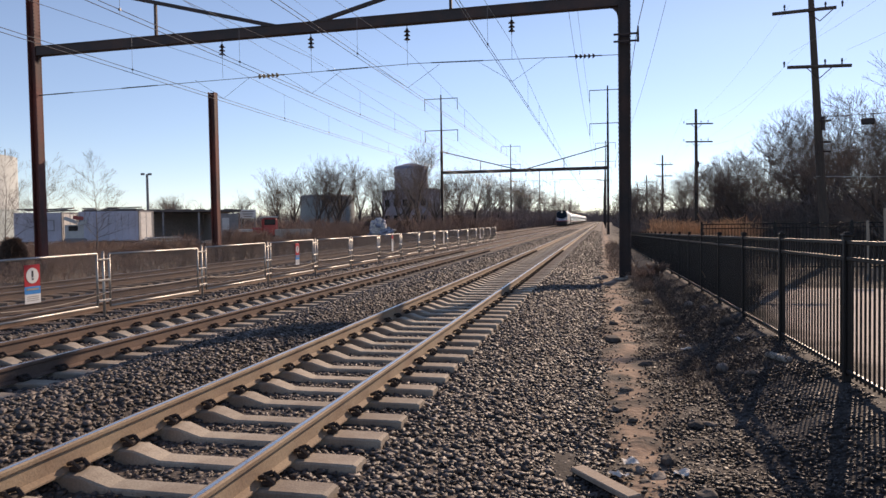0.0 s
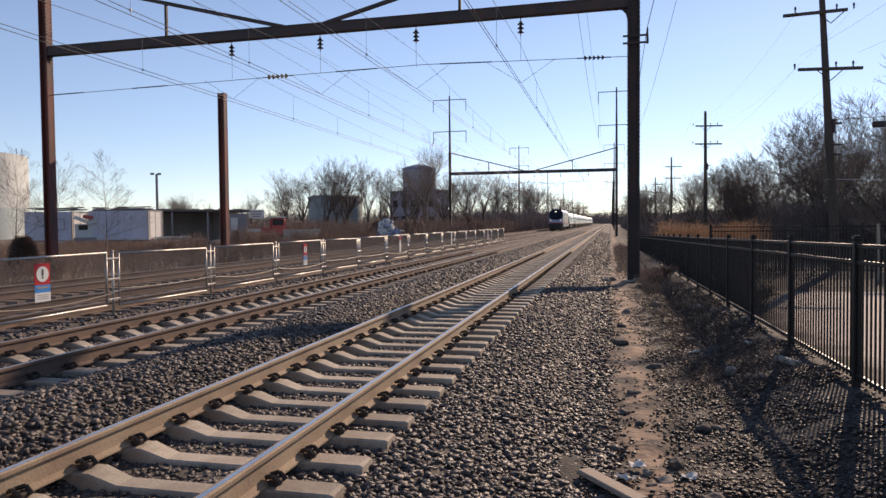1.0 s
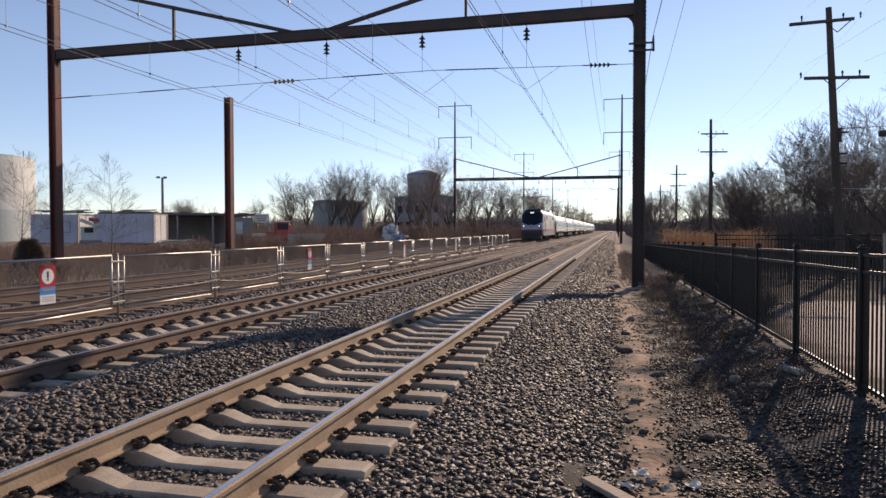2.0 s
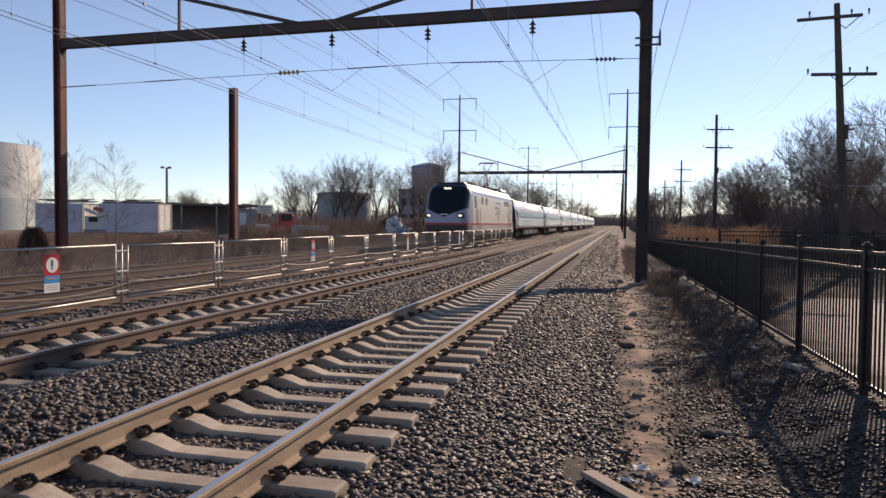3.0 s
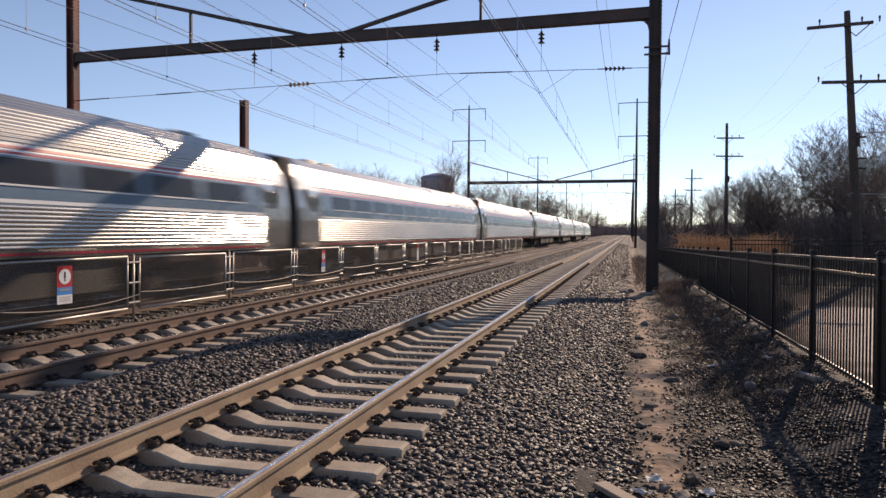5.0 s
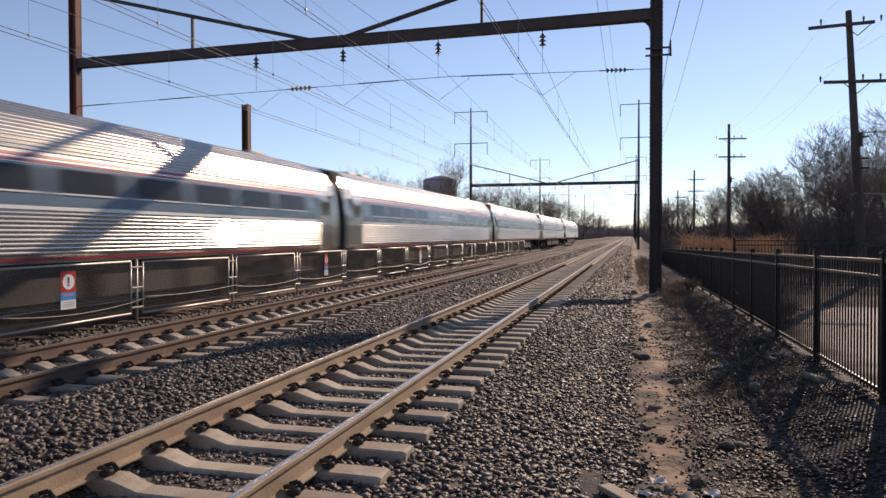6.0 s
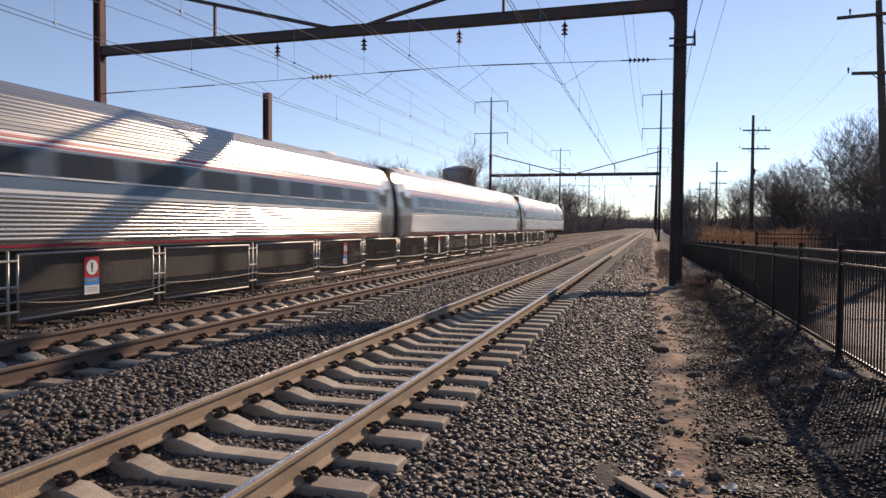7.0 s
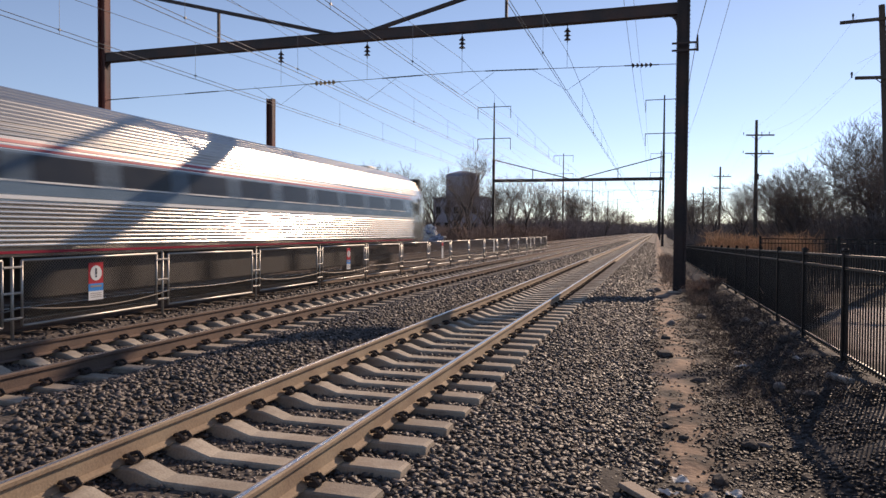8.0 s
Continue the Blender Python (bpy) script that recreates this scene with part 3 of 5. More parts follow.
        part("contact_wire", bm, M_WIRE, cw)
    tagged(part("dropper", bd, M_WIRE, cw), kind="stuff")
for x, z in ((GX0 - 2.55, 18.65), (GX0 + 2.55, 18.65), (GX1 - 2.55, 18.65), (GX0 + 2.55, 13.85), (GX1 - 2.55, 13.85), (GX1 + 0.46, 8.4), (GX1 + 2.55, 13.85)):
    bm = bmesh.new()
    stops = [26.0 - 79.0] + SPAN_Y
    cable(bm, [q for y0, y1 in zip(stops, stops[1:]) for q in slack((x, y0, z), (x, y1, z), 1.3)[:-1]], 0.012)
    tagged(link("feeder_wire", bm, M_WIRE), "thin feeder wire slung between the masts", "wire", "feeder wires")

st = thing("steel_post", "short rust-brown steel post standing beyond the tracks", "post")
h_column(-20.83, 35.0, ground_z(-21) - 0.1, 8.86, 0.37, True, M_RUST, st)

# ---- mesh fence between the tracks ----
FX = -9.2
M_RED = mat("sign_red", (0.50, 0.025, 0.035), 0.4, vary=0.08, bump=0.02)
M_WHITE = mat("sign_white", (0.72, 0.72, 0.70), 0.45, vary=0.06, bump=0.02)
M_BLUE = mat("sign_blue", (0.03, 0.25, 0.62), 0.4, vary=0.08, bump=0.02)
M_INK = mat("sign_dark", (0.04, 0.04, 0.05), 0.5, bump=0)
PITCH = 3.33
Z0, Z1 = 0.07, 1.06
rngf = random.Random(9)
lattice = None


def chain_link(w, h):
    """Crossed diagonal wires, clipped to the frame, as thin square strands."""
    segs, step = [], 0.055
    n = int((w + h) / step)
    for i in range(1, n):
        c = i * step
        y0, y1 = max(0, c - h), min(w, c)
        segs.append(((0.004, y0, c - y0), (0.004, y1, c - y1), 0.003, 0.003))
        segs.append(((-0.004, w - y0, c - y0), (-0.004, w - y1, c - y1), 0.003, 0.003))
    return segs


fence = thing("mesh_fence", "galvanised pipe fence with wire mesh between the tracks", "fence", at=(FX, 0, 0))
brk = None
for k in range(-7, 15):
    y0 = 11.62 + PITCH * k
    w = PITCH - 0.34
    tilt = rngf.uniform(-0.02, 0.02)
    bm = bmesh.new()
    for a, b in (((0, 0, Z0), (0, w, Z0 + tilt)), ((0, 0, Z1), (0, w, Z1 + tilt)), ((0, 0, Z0), (0, 0, Z1)), ((0, w, Z0 + tilt), (0, w, Z1 + tilt))):
        add_tube(bm, a, b, 0.021, sides=8)
    panel = part("panel_frame", bm, M_GALV, fence, "welded pipe frame", True)
    panel.location.y = y0
    if lattice is None:
        lattice = tubes_mesh("wire_mesh", [(tuple(Vector(a) + Vector((0, 0, Z0))), tuple(Vector(b) + Vector((0, 0, Z0))), r, s) for a, b, r, s in chain_link(w, Z1 - Z0)], M_MESH, panel)
    else:
        share(lattice, 0, 0, 0, 0, panel)
    bm = bmesh.new()
    add_tube(bm, (0, 0, -0.3), (0, 0, Z1 + 0.03), 0.024, sides=8)
    add_tube(bm, (0, 0, Z1 + 0.03), (0, 0, Z1 + 0.055), 0.03, 0.012, 8)
    post = part("post", bm, M_GALV, fence, "round galvanised post with a cap", True)
    post.location.y = y0 + w + 0.17
    for z in (Z0 + 0.12, Z0 + 0.5, Z1 - 0.1):
        if brk is None:
            brk = part("bracket", box(0, 0, 0, 0.06, 0.33, 0.035, 0.008), M_GALV, post)
            brk.location.z = z
        else:
            share(brk, 0, 0, z, 0, post)

bm = bmesh.new()
for k in range(-7, 15):
    y0 = 11.62 + PITCH * k
    za = 0.36 + rngf.uniform(-0.03, 0.03)
    hang(bm, (FX + 0.03, y0, za), (FX + 0.03, y0 + PITCH, za), rngf.uniform(0.04, 0.13), 0.008, 8)
tagged(link("fence_cable", bm, M_MESH), "slack steel cable slung along the mesh fence", "cable")


def warning_sign(y, w, h, z):
    s = thing("warning_sign", "red, blue and white warning sign wired to the mesh fence", "sign", "signs on the mesh fence", at=(FX + 0.035, y, z))
    part("red_panel", box(0, 0, h * 0.72, 0.006, w, h * 0.56, 0.002), M_RED, s, "red panel with a white disc")
    part("blue_panel", box(0, 0, h * 0.34, 0.006, w, h * 0.2, 0.002), M_BLUE, s, "blue band")
    part("white_panel", box(0, 0, h * 0.12, 0.006, w, h * 0.24, 0.002), M_WHITE, s, "white panel with grey lines")
    bm = bmesh.new()
    add_tube(bm, (0.003, 0, h * 0.72), (0.008, 0, h * 0.72), w * 0.39, sides=24)
    part("disc", bm, M_WHITE, s)
    bm = bmesh.new()
    add_box(bm, 0.01, 0, h * 0.76, 0.004, w * 0.1, h * 0.17)
    add_box(bm, 0.01, 0, h * 0.63, 0.004, w * 0.1, h * 0.045)
    part("exclamation_mark", bm, M_INK, s)
    bm = bmesh.new()
    for i in range(3):
        add_box(bm, 0.005, 0, h * (0.18 - 0.05 * i), 0.003, w * 0.75, h * 0.014)
    add_box(bm, 0.005, 0, h * 0.37, 0.003, w * 0.75, h * 0.05, None)
    part("print_lines", bm, M_MESH, s)


warning_sign(9.72, 0.33, 0.64, 0.33)
warning_sign(20.0, 0.27, 0.66, 0.33)
for y in (30.0, 40.4, 53.0):
    s = thing("marker_plate", "plain white marker plate wired to the mesh fence", "sign", "marker plates on the mesh fence", at=(FX + 0.035, y, 0.3))
    part("plate", box(0, 0, 0.36, 0.008, 0.26, 0.7, 0.003), M_WHITE, s)
    part("print_line", box(0.006, 0, 0.5, 0.004, 0.16, 0.05), M_MESH, s)
    if y < 35:
        part("red_header", box(0.002, 0, 0.64, 0.01, 0.262, 0.16, 0.003), M_RED, s, "red header strip")

# ---- black picket fence ----
BX = 2.5


def picket_fence(x, y_first, count, near, step, z0, z1, label, fall=0.0):
    f = thing("picket_fence", label, "fence")
    f.matrix_basis = pose(x, 0, fall * 8.0, -math.degrees(math.atan(fall)), 0, 0)
    bm = bmesh.new()
    add_box(bm, 0, 0, (z0 - 0.3 + z1 + 0.03) / 2, 0.075, 0.075, z1 + 0.33 - z0, None, 0.006)
    add_box(bm, 0, 0, z1 + 0.045, 0.095, 0.095, 0.03, None, 0.008)
    add_box(bm, 0, 0, z1 + 0.068, 0.06, 0.06, 0.02, None, 0.008)
    post = part("post", bm, M_BLACK, f, "square black post with a flat cap")
    post.location.y = y_first
    for k in range(1, count + 1):
        share(post, 0, y_first + step * k, 0)
    rail = None
    for k in range(count):
        for z, h in ((z1 - 0.03, 0.045), (z1 - 0.2, 0.035), (z0 + 0.12, 0.045)):
            if rail is None:
                rail = part("rail", box(0, step / 2, 0, 0.04, step - 0.07, 0.04, 0.004), M_BLACK, f)
                rail.location = (0, y_first, z)
            else:
                share(rail, 0, y_first + step * k, z)
    n = 23
    pk, far = None, bmesh.new()
    for k in range(count):
        for i in range(n):
            y = y_first + step * k + step * (i + 0.5) / n
            if k < near:
                if pk is None:
                    pk = part("picket", box(0, 0, (z0 + z1) / 2 + 0.02, 0.018, 0.018, z1 - z0 - 0.09), M_BLACK, f)
                    pk.location.y = y
                else:
                    share(pk, 0, y, 0)
            else:
                add_box(far, 0, y, (z0 + z1) / 2 + 0.02, 0.018, 0.018, z1 - z0 - 0.09)
    if near < count:
        tagged(part("far_picket", far, M_BLACK, f), kind="stuff")
    else:
        far.free()
    return f


picket_fence(BX, 8.1 - 2.75 * 6, 28, 12, 2.75, -0.17, 1.33, "black ornamental steel picket fence on a gravel bank", 0.016)
cross_fence = picket_fence(0, 1.3, 12, 0, 2.75, -0.5, 1.36, "second black steel picket fence across the pale lot")
cross_fence.matrix_basis = pose(2.6, 30.0, 0, 0, 0, -90)

# ---- train ----
TX = TRACKS[2]
M_STAINLESS = mat("stainless_steel", (0.52, 0.50, 0.47), 0.245, 0.8, vary=0.08, scale=0.8, fine=14, bump=0.02, second=(0.42, 0.40, 0.37), stretch=(1, 0.15, 1))
M_CARROOF = mat("fluted_roof_steel", (0.45, 0.43, 0.40), 0.28, 0.75, vary=0.08, scale=0.8, fine=14, bump=0.02, second=(0.34, 0.325, 0.30), stretch=(1, 0.15, 1))
M_ROOF = mat("car_roof_grime", (0.50, 0.49, 0.46), 0.45, 0.6, vary=0.12, scale=0.7, fine=10, bump=0.03, second=(0.40, 0.38, 0.35))
M_CARGLASS = mat("car_window", (0.02, 0.021, 0.024), 0.2, vary=0.1, bump=0, spec=0.25)
M_BAND = mat("window_band_blue", (0.12, 0.185, 0.25), 0.26, vary=0.1, bump=0.02, spec=0.5)
M_STRIPE = mat("stripe_red", (0.42, 0.03, 0.06), 0.4, vary=0.1, bump=0.02)
M_STRIPEW = mat("stripe_white", (0.75, 0.75, 0.74), 0.4, vary=0.06, bump=0.02)
M_RUBBER_SHADE = mat("diaphragm_rubber", (0.065, 0.058, 0.054), 0.85, vary=0.2)
M_UNDER = mat("underframe_grime", (0.062, 0.053, 0.046), 0.8, 0.1, vary=0.3)
M_LOCO = mat("loco_silver_grey", (0.70, 0.635, 0.54), 0.38, 0.2, vary=0.06, scale=0.8, fine=10, bump=0.02, second=(0.64, 0.575, 0.48))
# the loco's silver with the front's sky-lit shade put into its colour
M_NOSE_SHADED = mat("nose_blue_grey", (0.30, 0.30, 0.37), 0.35, 0.25, vary=0.06, scale=0.8, fine=10, bump=0.02)
M_LOCOBLUE = mat("roof_edge_blue_grey", (0.17, 0.20, 0.27), 0.35, 0.3, vary=0.08, bump=0.02)
M_LOCOGLASS = mat("loco_windshield", (0.009, 0.013, 0.019), 0.14, vary=0.1, bump=0, spec=0.3)
M_PANTO = mat("pantograph_red_oxide", (0.22, 0.07, 0.06), 0.6, 0.2, vary=0.15, bump=0.02)
M_WHEEL = mat("wheel_steel", (0.10, 0.08, 0.07), 0.6, 0.5)
M_LAMP = glow("headlight", (1.0, 0.97, 0.88), 2.0)
M_SILL = mat("sill_grey", (0.33, 0.32, 0.30), 0.6, 0.1, vary=0.15, scale=1.0, fine=10)
M_LOGO = mat("stripe_mark_grey", (0.13, 0.15, 0.19), 0.4, vary=0.05, bump=0)

CAR_L, CAR_PITCH = 26.31, 26.93


def car_section():
    """Outline of one side, bottom to roof middle: tumblehome sides and an arched roof."""
    return [(1.40, 1.07), (1.49, 1.1), (1.52, 1.25), (1.52, 1.9), (1.50, 2.3), (1.43, 2.85), (1.32, 3.24), (1.12, 3.6), (0.76, 3.86), (0.32, 3.97), (0.0, 4.0)]


def full_outline(half):
    return [(x, z) for x, z in half] + [(-x, z) for x, z in half[-2::-1]]


def fluted(z0, z1, n, x_of, depth, y0, y1, s):
    """One corrugated panel of horizontal flutes, proud of the side s."""
    bm = bmesh.new()
    prof = []
    for i in range(n):
        za, zb = z0 + (z1 - z0) * i / n, z0 + (z1 - z0) * (i + 1) / n
        for t, k in ((0.07, 0.04), (0.13, 0.45), (0.28, 0.82), (0.5, 1.0), (0.72, 0.82), (0.87, 0.45), (0.93, 0.04)):
            z = za + (zb - za) * t
            prof.append((x_of(z) + 0.002 + depth * k, z))
    a = [bm.verts.new((s * x, y0, z)) for x, z in prof]
    b = [bm.verts.new((s * x, y1, z)) for x, z in prof]
    for j in range(len(prof) - 1):
        bm.faces.new((a[j], b[j], b[j + 1], a[j + 1]) if s > 0 else (a[j], a[j + 1], b[j + 1], b[j]))
    return bm


def side_x(z):
    p = car_section()
    for (x0, z0), (x1, z1) in zip(p, p[1:]):
        if z <= z1:
            return x0 + (x1 - x0) * (z - z0) / (z1 - z0)
    return 0.0


def bogie(y, parent):
    bm = bmesh.new()
    for s in (-1, 1):
        add_box(bm, s * 0.98, y, 0.55, 0.16, 2.9, 0.26, None, 0.03)
        add_box(bm, s * 0.98, y, 0.72, 0.22, 0.7, 0.3, None, 0.03)
        for dy in (-1.3, 1.3):
            add_box(bm, s * 1.0, y + dy, 0.46, 0.26, 0.36, 0.36, None, 0.04)
    add_box(bm, 0, y, 0.6, 1.9, 0.5, 0.24)
    bg = part("bogie", bm, M_UNDER, parent, "grimy wheel truck")
    for dy in (-1.3, 1.3):
        bm = bmesh.new()
        for s in (-1, 1):
            add_tube(bm, (s * 0.70, y + dy, 0.46), (s * 0.82, y + dy, 0.46), 0.46, sides=24)
            add_tube(bm, (s * 0.67, y + dy, 0.46), (s * 0.70, y + dy, 0.46), 0.49, sides=24)
        add_tube(bm, (-0.7, y + dy, 0.46), (0.7, y + dy, 0.46), 0.08, sides=8)
        part("wheelset", bm, M_WHEEL, bg)


def passenger_car():
    c = thing("passenger_car", "fluted stainless steel passenger car with a dark window band", "railway car", "cars of the train")
    h = CAR_L / 2
    sec = car_section()
    bm = extrude_y(full_outline(sec), -h + 0.9, h - 0.9, 1, None, None, False)
    # material 1 on outer rims and end faces paints in the shade between cars
    rings = [(0.3, 0.995), (0.06, 0.98), (0.0, 0.95)]
    for s in (-1, 1):
        prev = [(x, s * (h - 0.9), z) for x, z in full_outline(sec)]
        for off, k in rings:
            cur = [(x * k, s * (h - off), 0.93 + (z - 0.93) * (1 - (1 - k) * 0.8)) for x, z in full_outline(sec)]
            for j in range(len(prev) - 1):
                f = bm.faces.new([bm.verts.new(p) for p in (prev[j], prev[j + 1], cur[j + 1], cur[j])])
                f.material_index = 1 if off < 0.05 else 0
            prev = cur
        bm.faces.new([bm.verts.new(p) for p in prev]).material_index = 1
    bmesh.ops.remove_doubles(bm, verts=bm.verts, dist=0.001)
    bmesh.ops.recalc_face_normals(bm, faces=bm.faces)
    body = part("body", bm, [M_STAINLESS, M_RUBBER_SHADE], c, "smooth stainless steel body shell")
    for s in (1, -1):
        part("fluted_side", fluted(1.24, 1.97, 10, side_x, 0.015, -h + 1.5, h - 1.5, s), M_STAINLESS, body, "corrugated stainless side panel")
        part("fluted_roof", fluted(2.98, 3.88, 13, side_x, 0.014, -h + 0.9, h - 0.9, s), M_CARROOF, body, "corrugated stainless roof panel")
    for nm, z0, z1, m, out in (("lower_stripe", 1.15, 1.19, M_STRIPE, 0.012), ("upper_stripe", 2.88, 2.93, M_STRIPE, 0.008), ("upper_stripe", 2.79, 2.83, M_STRIPE, 0.008),
                               ("window_band", 2.08, 2.77, M_BAND, 0.006), ("sill_trim", 2.0, 2.06, M_STRIPEW, 0.035)):
        bm = bmesh.new()
        n = 4
        for s in (1, -1):
            for i in range(n):
                za, zb = z0 + (z1 - z0) * i / n, z0 + (z1 - z0) * (i + 1) / n
                q = [bm.verts.new((s * (side_x(z) + out), y, z)) for y, z in ((-h + 1.6, za), (h - 1.6, za), (h - 1.6, zb), (-h + 1.6, zb))]
                bm.faces.new(q if s > 0 else q[::-1])
        part(nm, bm, m, body, {"window_band": "dull blue-grey window band", "sill_trim": "bright sill trim"}.get(nm, "thin red stripe"))
    win = None
    nw = 11
    for i in range(nw):
        y = -h + 3.3 + (CAR_L - 6.6) * i / (nw - 1)
        for s in (1, -1):
            if win is None:
                bm = bmesh.new()
                pts = [(-0.86, 2.36), (-0.8, 2.31), (0.8, 2.31), (0.86, 2.36), (0.86, 2.67), (0.8, 2.73), (-0.8, 2.73), (-0.86, 2.67)]
                a = [bm.verts.new((side_x(z) + 0.012, yy, z)) for yy, z in pts]
                b = [bm.verts.new((side_x(z) - 0.03, yy, z)) for yy, z in pts]
                bm.faces.new(a)
                for j in range(8):
                    bm.faces.new((a[j], a[(j + 1) % 8], b[(j + 1) % 8], b[j]))
                bmesh.ops.recalc_face_normals(bm, faces=bm.faces)
                win = part("window", bm, M_CARGLASS, body, "dark tinted window")
                win.location.y = y
                # white strip added for the bright glint along each window's lower edge
                ledge = part("window_ledge", box(side_x(2.29) + 0.012, 0, 2.292, 0.03, 1.6, 0.03), M_STRIPEW, win)
            else:
                share(ledge, 0, 0, 0, 0, share(win, 0, y, 0, 0 if s > 0 else 180, body))
    for s in (1, -1):
        for e in (-1, 1):
            bm = bmesh.new()
            for yy in (-0.44, 0.42):
                add_box(bm, s * 1.49, e * (h - 1.05) + yy, 1.9, 0.06, 0.03, 1.75, None)
            add_box(bm, s * 1.47, e * (h - 1.05), 1.85, 0.05, 0.8, 1.7, None, 0.01)
            part("vestibule_door", bm, M_STAINLESS, body)
            part("door_slot", box(s * 1.47, e * (h - 0.52), 2.0, 0.06, 0.09, 1.8, 0.01), M_RUBBER_SHADE, body, "dark door edge seal")
            bm = bmesh.new()
            add_box(bm, s * 1.475, e * (h - 1.05), 2.38, 0.06, 0.4, 0.55, None, 0.015)
            part("door_window", bm, M_CARGLASS, body)
    for e in (-1, 1):
        bm = bmesh.new()
        add_box(bm, 0, e * (h + 0.13), 2.3, 2.5, 0.36, 2.9, None, 0.06)
        part("diaphragm", bm, M_RUBBER_SHADE, c, "black rubber gangway diaphragm")
        bogie(e * (h - 4.2), c)
    for y, l in ((-5.4, 1.8), (-3.1, 2.2), (0.2, 3.4), (3.6, 2.4), (5.6, 1.2)):
        part("underfloor_box", box(0, y, 0.72, 2.62, l, 0.7, 0.04), M_UNDER, c)
    for y in (-h + 3, -h + 4.4, h - 3.4):
        part("roof_vent", box(0, y, 3.97, 1.0, 0.8, 0.1, 0.04), M_ROOF, c)
    return c


def locomotive():
    """Nose towards -y, its tip at y = 0; the rear at y = LOCO_L."""
    g = thing("locomotive", "silver-grey electric locomotive with a dark raked nose and raised pantograph", "locomotive")
    sec = [(1.30, 0.62), (1.44, 0.72), (1.48, 1.0), (1.48, 1.6), (1.47, 2.6), (1.45, 3.2), (1.39, 3.42), (1.22, 3.64), (1.04, 3.85), (0.0, 3.92)]
    ol = full_outline(sec)
    rear = [(x, LOCO_L - 0.25, z) for x, z in ol]
    front = [(x, 2.3, z) for x, z in ol]
    bm = bmesh.new()

    def strip(bm, a, b, mi=0):
        for j in range(len(a) - 1):
            f = bm.faces.new([bm.verts.new(p) for p in (a[j], a[j + 1], b[j + 1], b[j])])
            f.material_index = mi
    strip(bm, front, rear)
    tail = [(x * 0.9, LOCO_L, 0.7 + (z - 0.62) * 0.95) for x, z in ol]
    strip(bm, rear, tail, 2)
    bm.faces.new([bm.verts.new(p) for p in tail])
    bmesh.ops.remove_doubles(bm, verts=bm.verts, dist=0.001)
    bmesh.ops.recalc_face_normals(bm, faces=bm.faces)
    for f in bm.faces:
        if f.material_index == 0 and f.calc_center_median().z > 3.3:
            f.material_index = 1
        if f.calc_center_median().y > LOCO_L - 0.2:
            f.material_index = 2
    body = part("body", bm, [M_LOCO, M_LOCOBLUE, M_RUBBER_SHADE], g, "silver-grey side with a blue roof edge")

    def nose_y(z):
        """How far back the nose lies at a height: upright at the buffer beam, raked windshield above."""
        return np.interp(z, [0.3, 0.62, 1.0, 1.5, 2.0, 2.4, 3.6, 3.9], [0.35, 0.2, 0.05, 0.03, 0.12, 0.34, 1.2, 1.75])

    def width(z):
        return float(np.interp(z, [p[1] for p in sec], [max(p[0], 1.0) for p in sec]))

    # the nose: rows follow the V of the dark mask, columns wrap round the corners
    half_cols = [(0.0, 0.0), (0.12, 0.001), (0.24, 0.004), (0.36, 0.009), (0.48, 0.018), (0.6, 0.035), (0.7, 0.06), (0.79, 0.1), (0.87, 0.16), (0.935, 0.24), (0.985, 0.36), (1.0, 0.46), (1.0, 0.75), (1.0, 1.0)]
    cols = [(-c, d) for c, d in half_cols[:0:-1]] + half_cols

    def row_heights(c, d):
        edge = 1.78 + 0.56 * abs(c) if d < 0.4 else 3.6
        bands = [(0.62, 1.3, 5), (1.3, 1.42, 1), (1.42, edge, 6), (edge, 3.62, 10), (3.62, 3.92, 4)]
        return [lo + (hi - lo) * i / n for lo, hi, n in bands for i in range(n)] + [3.92]
    row_mat = [3] * 5 + [2] + [0] * 6 + [1] * 14
    bm = bmesh.new()
    grid = []
    for c, d in cols:
        line = []
        for z in row_heights(c, d):
            ny = float(nose_y(z))
            line.append(bm.verts.new((width(z) * c, ny + (2.3 - ny) * d, z)))
        grid.append(line)
    for a, b in zip(grid, grid[1:]):
        for i in range(len(a) - 1):
            f = bm.faces.new((a[i], b[i], b[i + 1], a[i + 1]))
            f.material_index = row_mat[i]
    top = [line[-1] for line in grid]
    for a, b in zip(range(len(top) // 2), range(len(top) - 1, len(top) // 2, -1)):
        if b - a > 2:
            f = bm.faces.new((top[a], top[a + 1], top[b - 1], top[b]))
            f.material_index = 1
    bmesh.ops.recalc_face_normals(bm, faces=bm.faces)
    nose = part("nose", bm, [M_NOSE_SHADED, M_LOCOGLASS, M_STRIPE, M_RUBBER_SHADE], g, "raked nose with a glossy dark windshield mask")
    bm = bmesh.new()
    for s in (-1, 1):
        m = Matrix.Translation((s * 1.08, 0.3, 1.84)) @ Matrix.Rotation(radians(s * 24), 4, "Z")
        add_box(bm, 0, 0, 0, 0.5, 0.14, 0.34, m, 0.06)
    part("light_bezel", bm, M_RUBBER_SHADE, nose)
    for s in (-1, 1):
        bm = bmesh.new()
        m = Matrix.Translation((s * 1.05, 0.22, 1.86)) @ Matrix.Rotation(radians(s * 24), 4, "Z")
        add_box(bm, 0, -0.01, 0, 0.17, 0.06, 0.1, m, 0.02)
        part("headlight", bm, M_LAMP, nose, "lit headlight")
    for s in (-1, 1):
        part("roof_headlight", box(s * 0.13, 1.1, 3.52, 0.15, 0.08, 0.1, 0.02), M_LAMP, nose, "lit upper headlight")
    bm = bmesh.new()
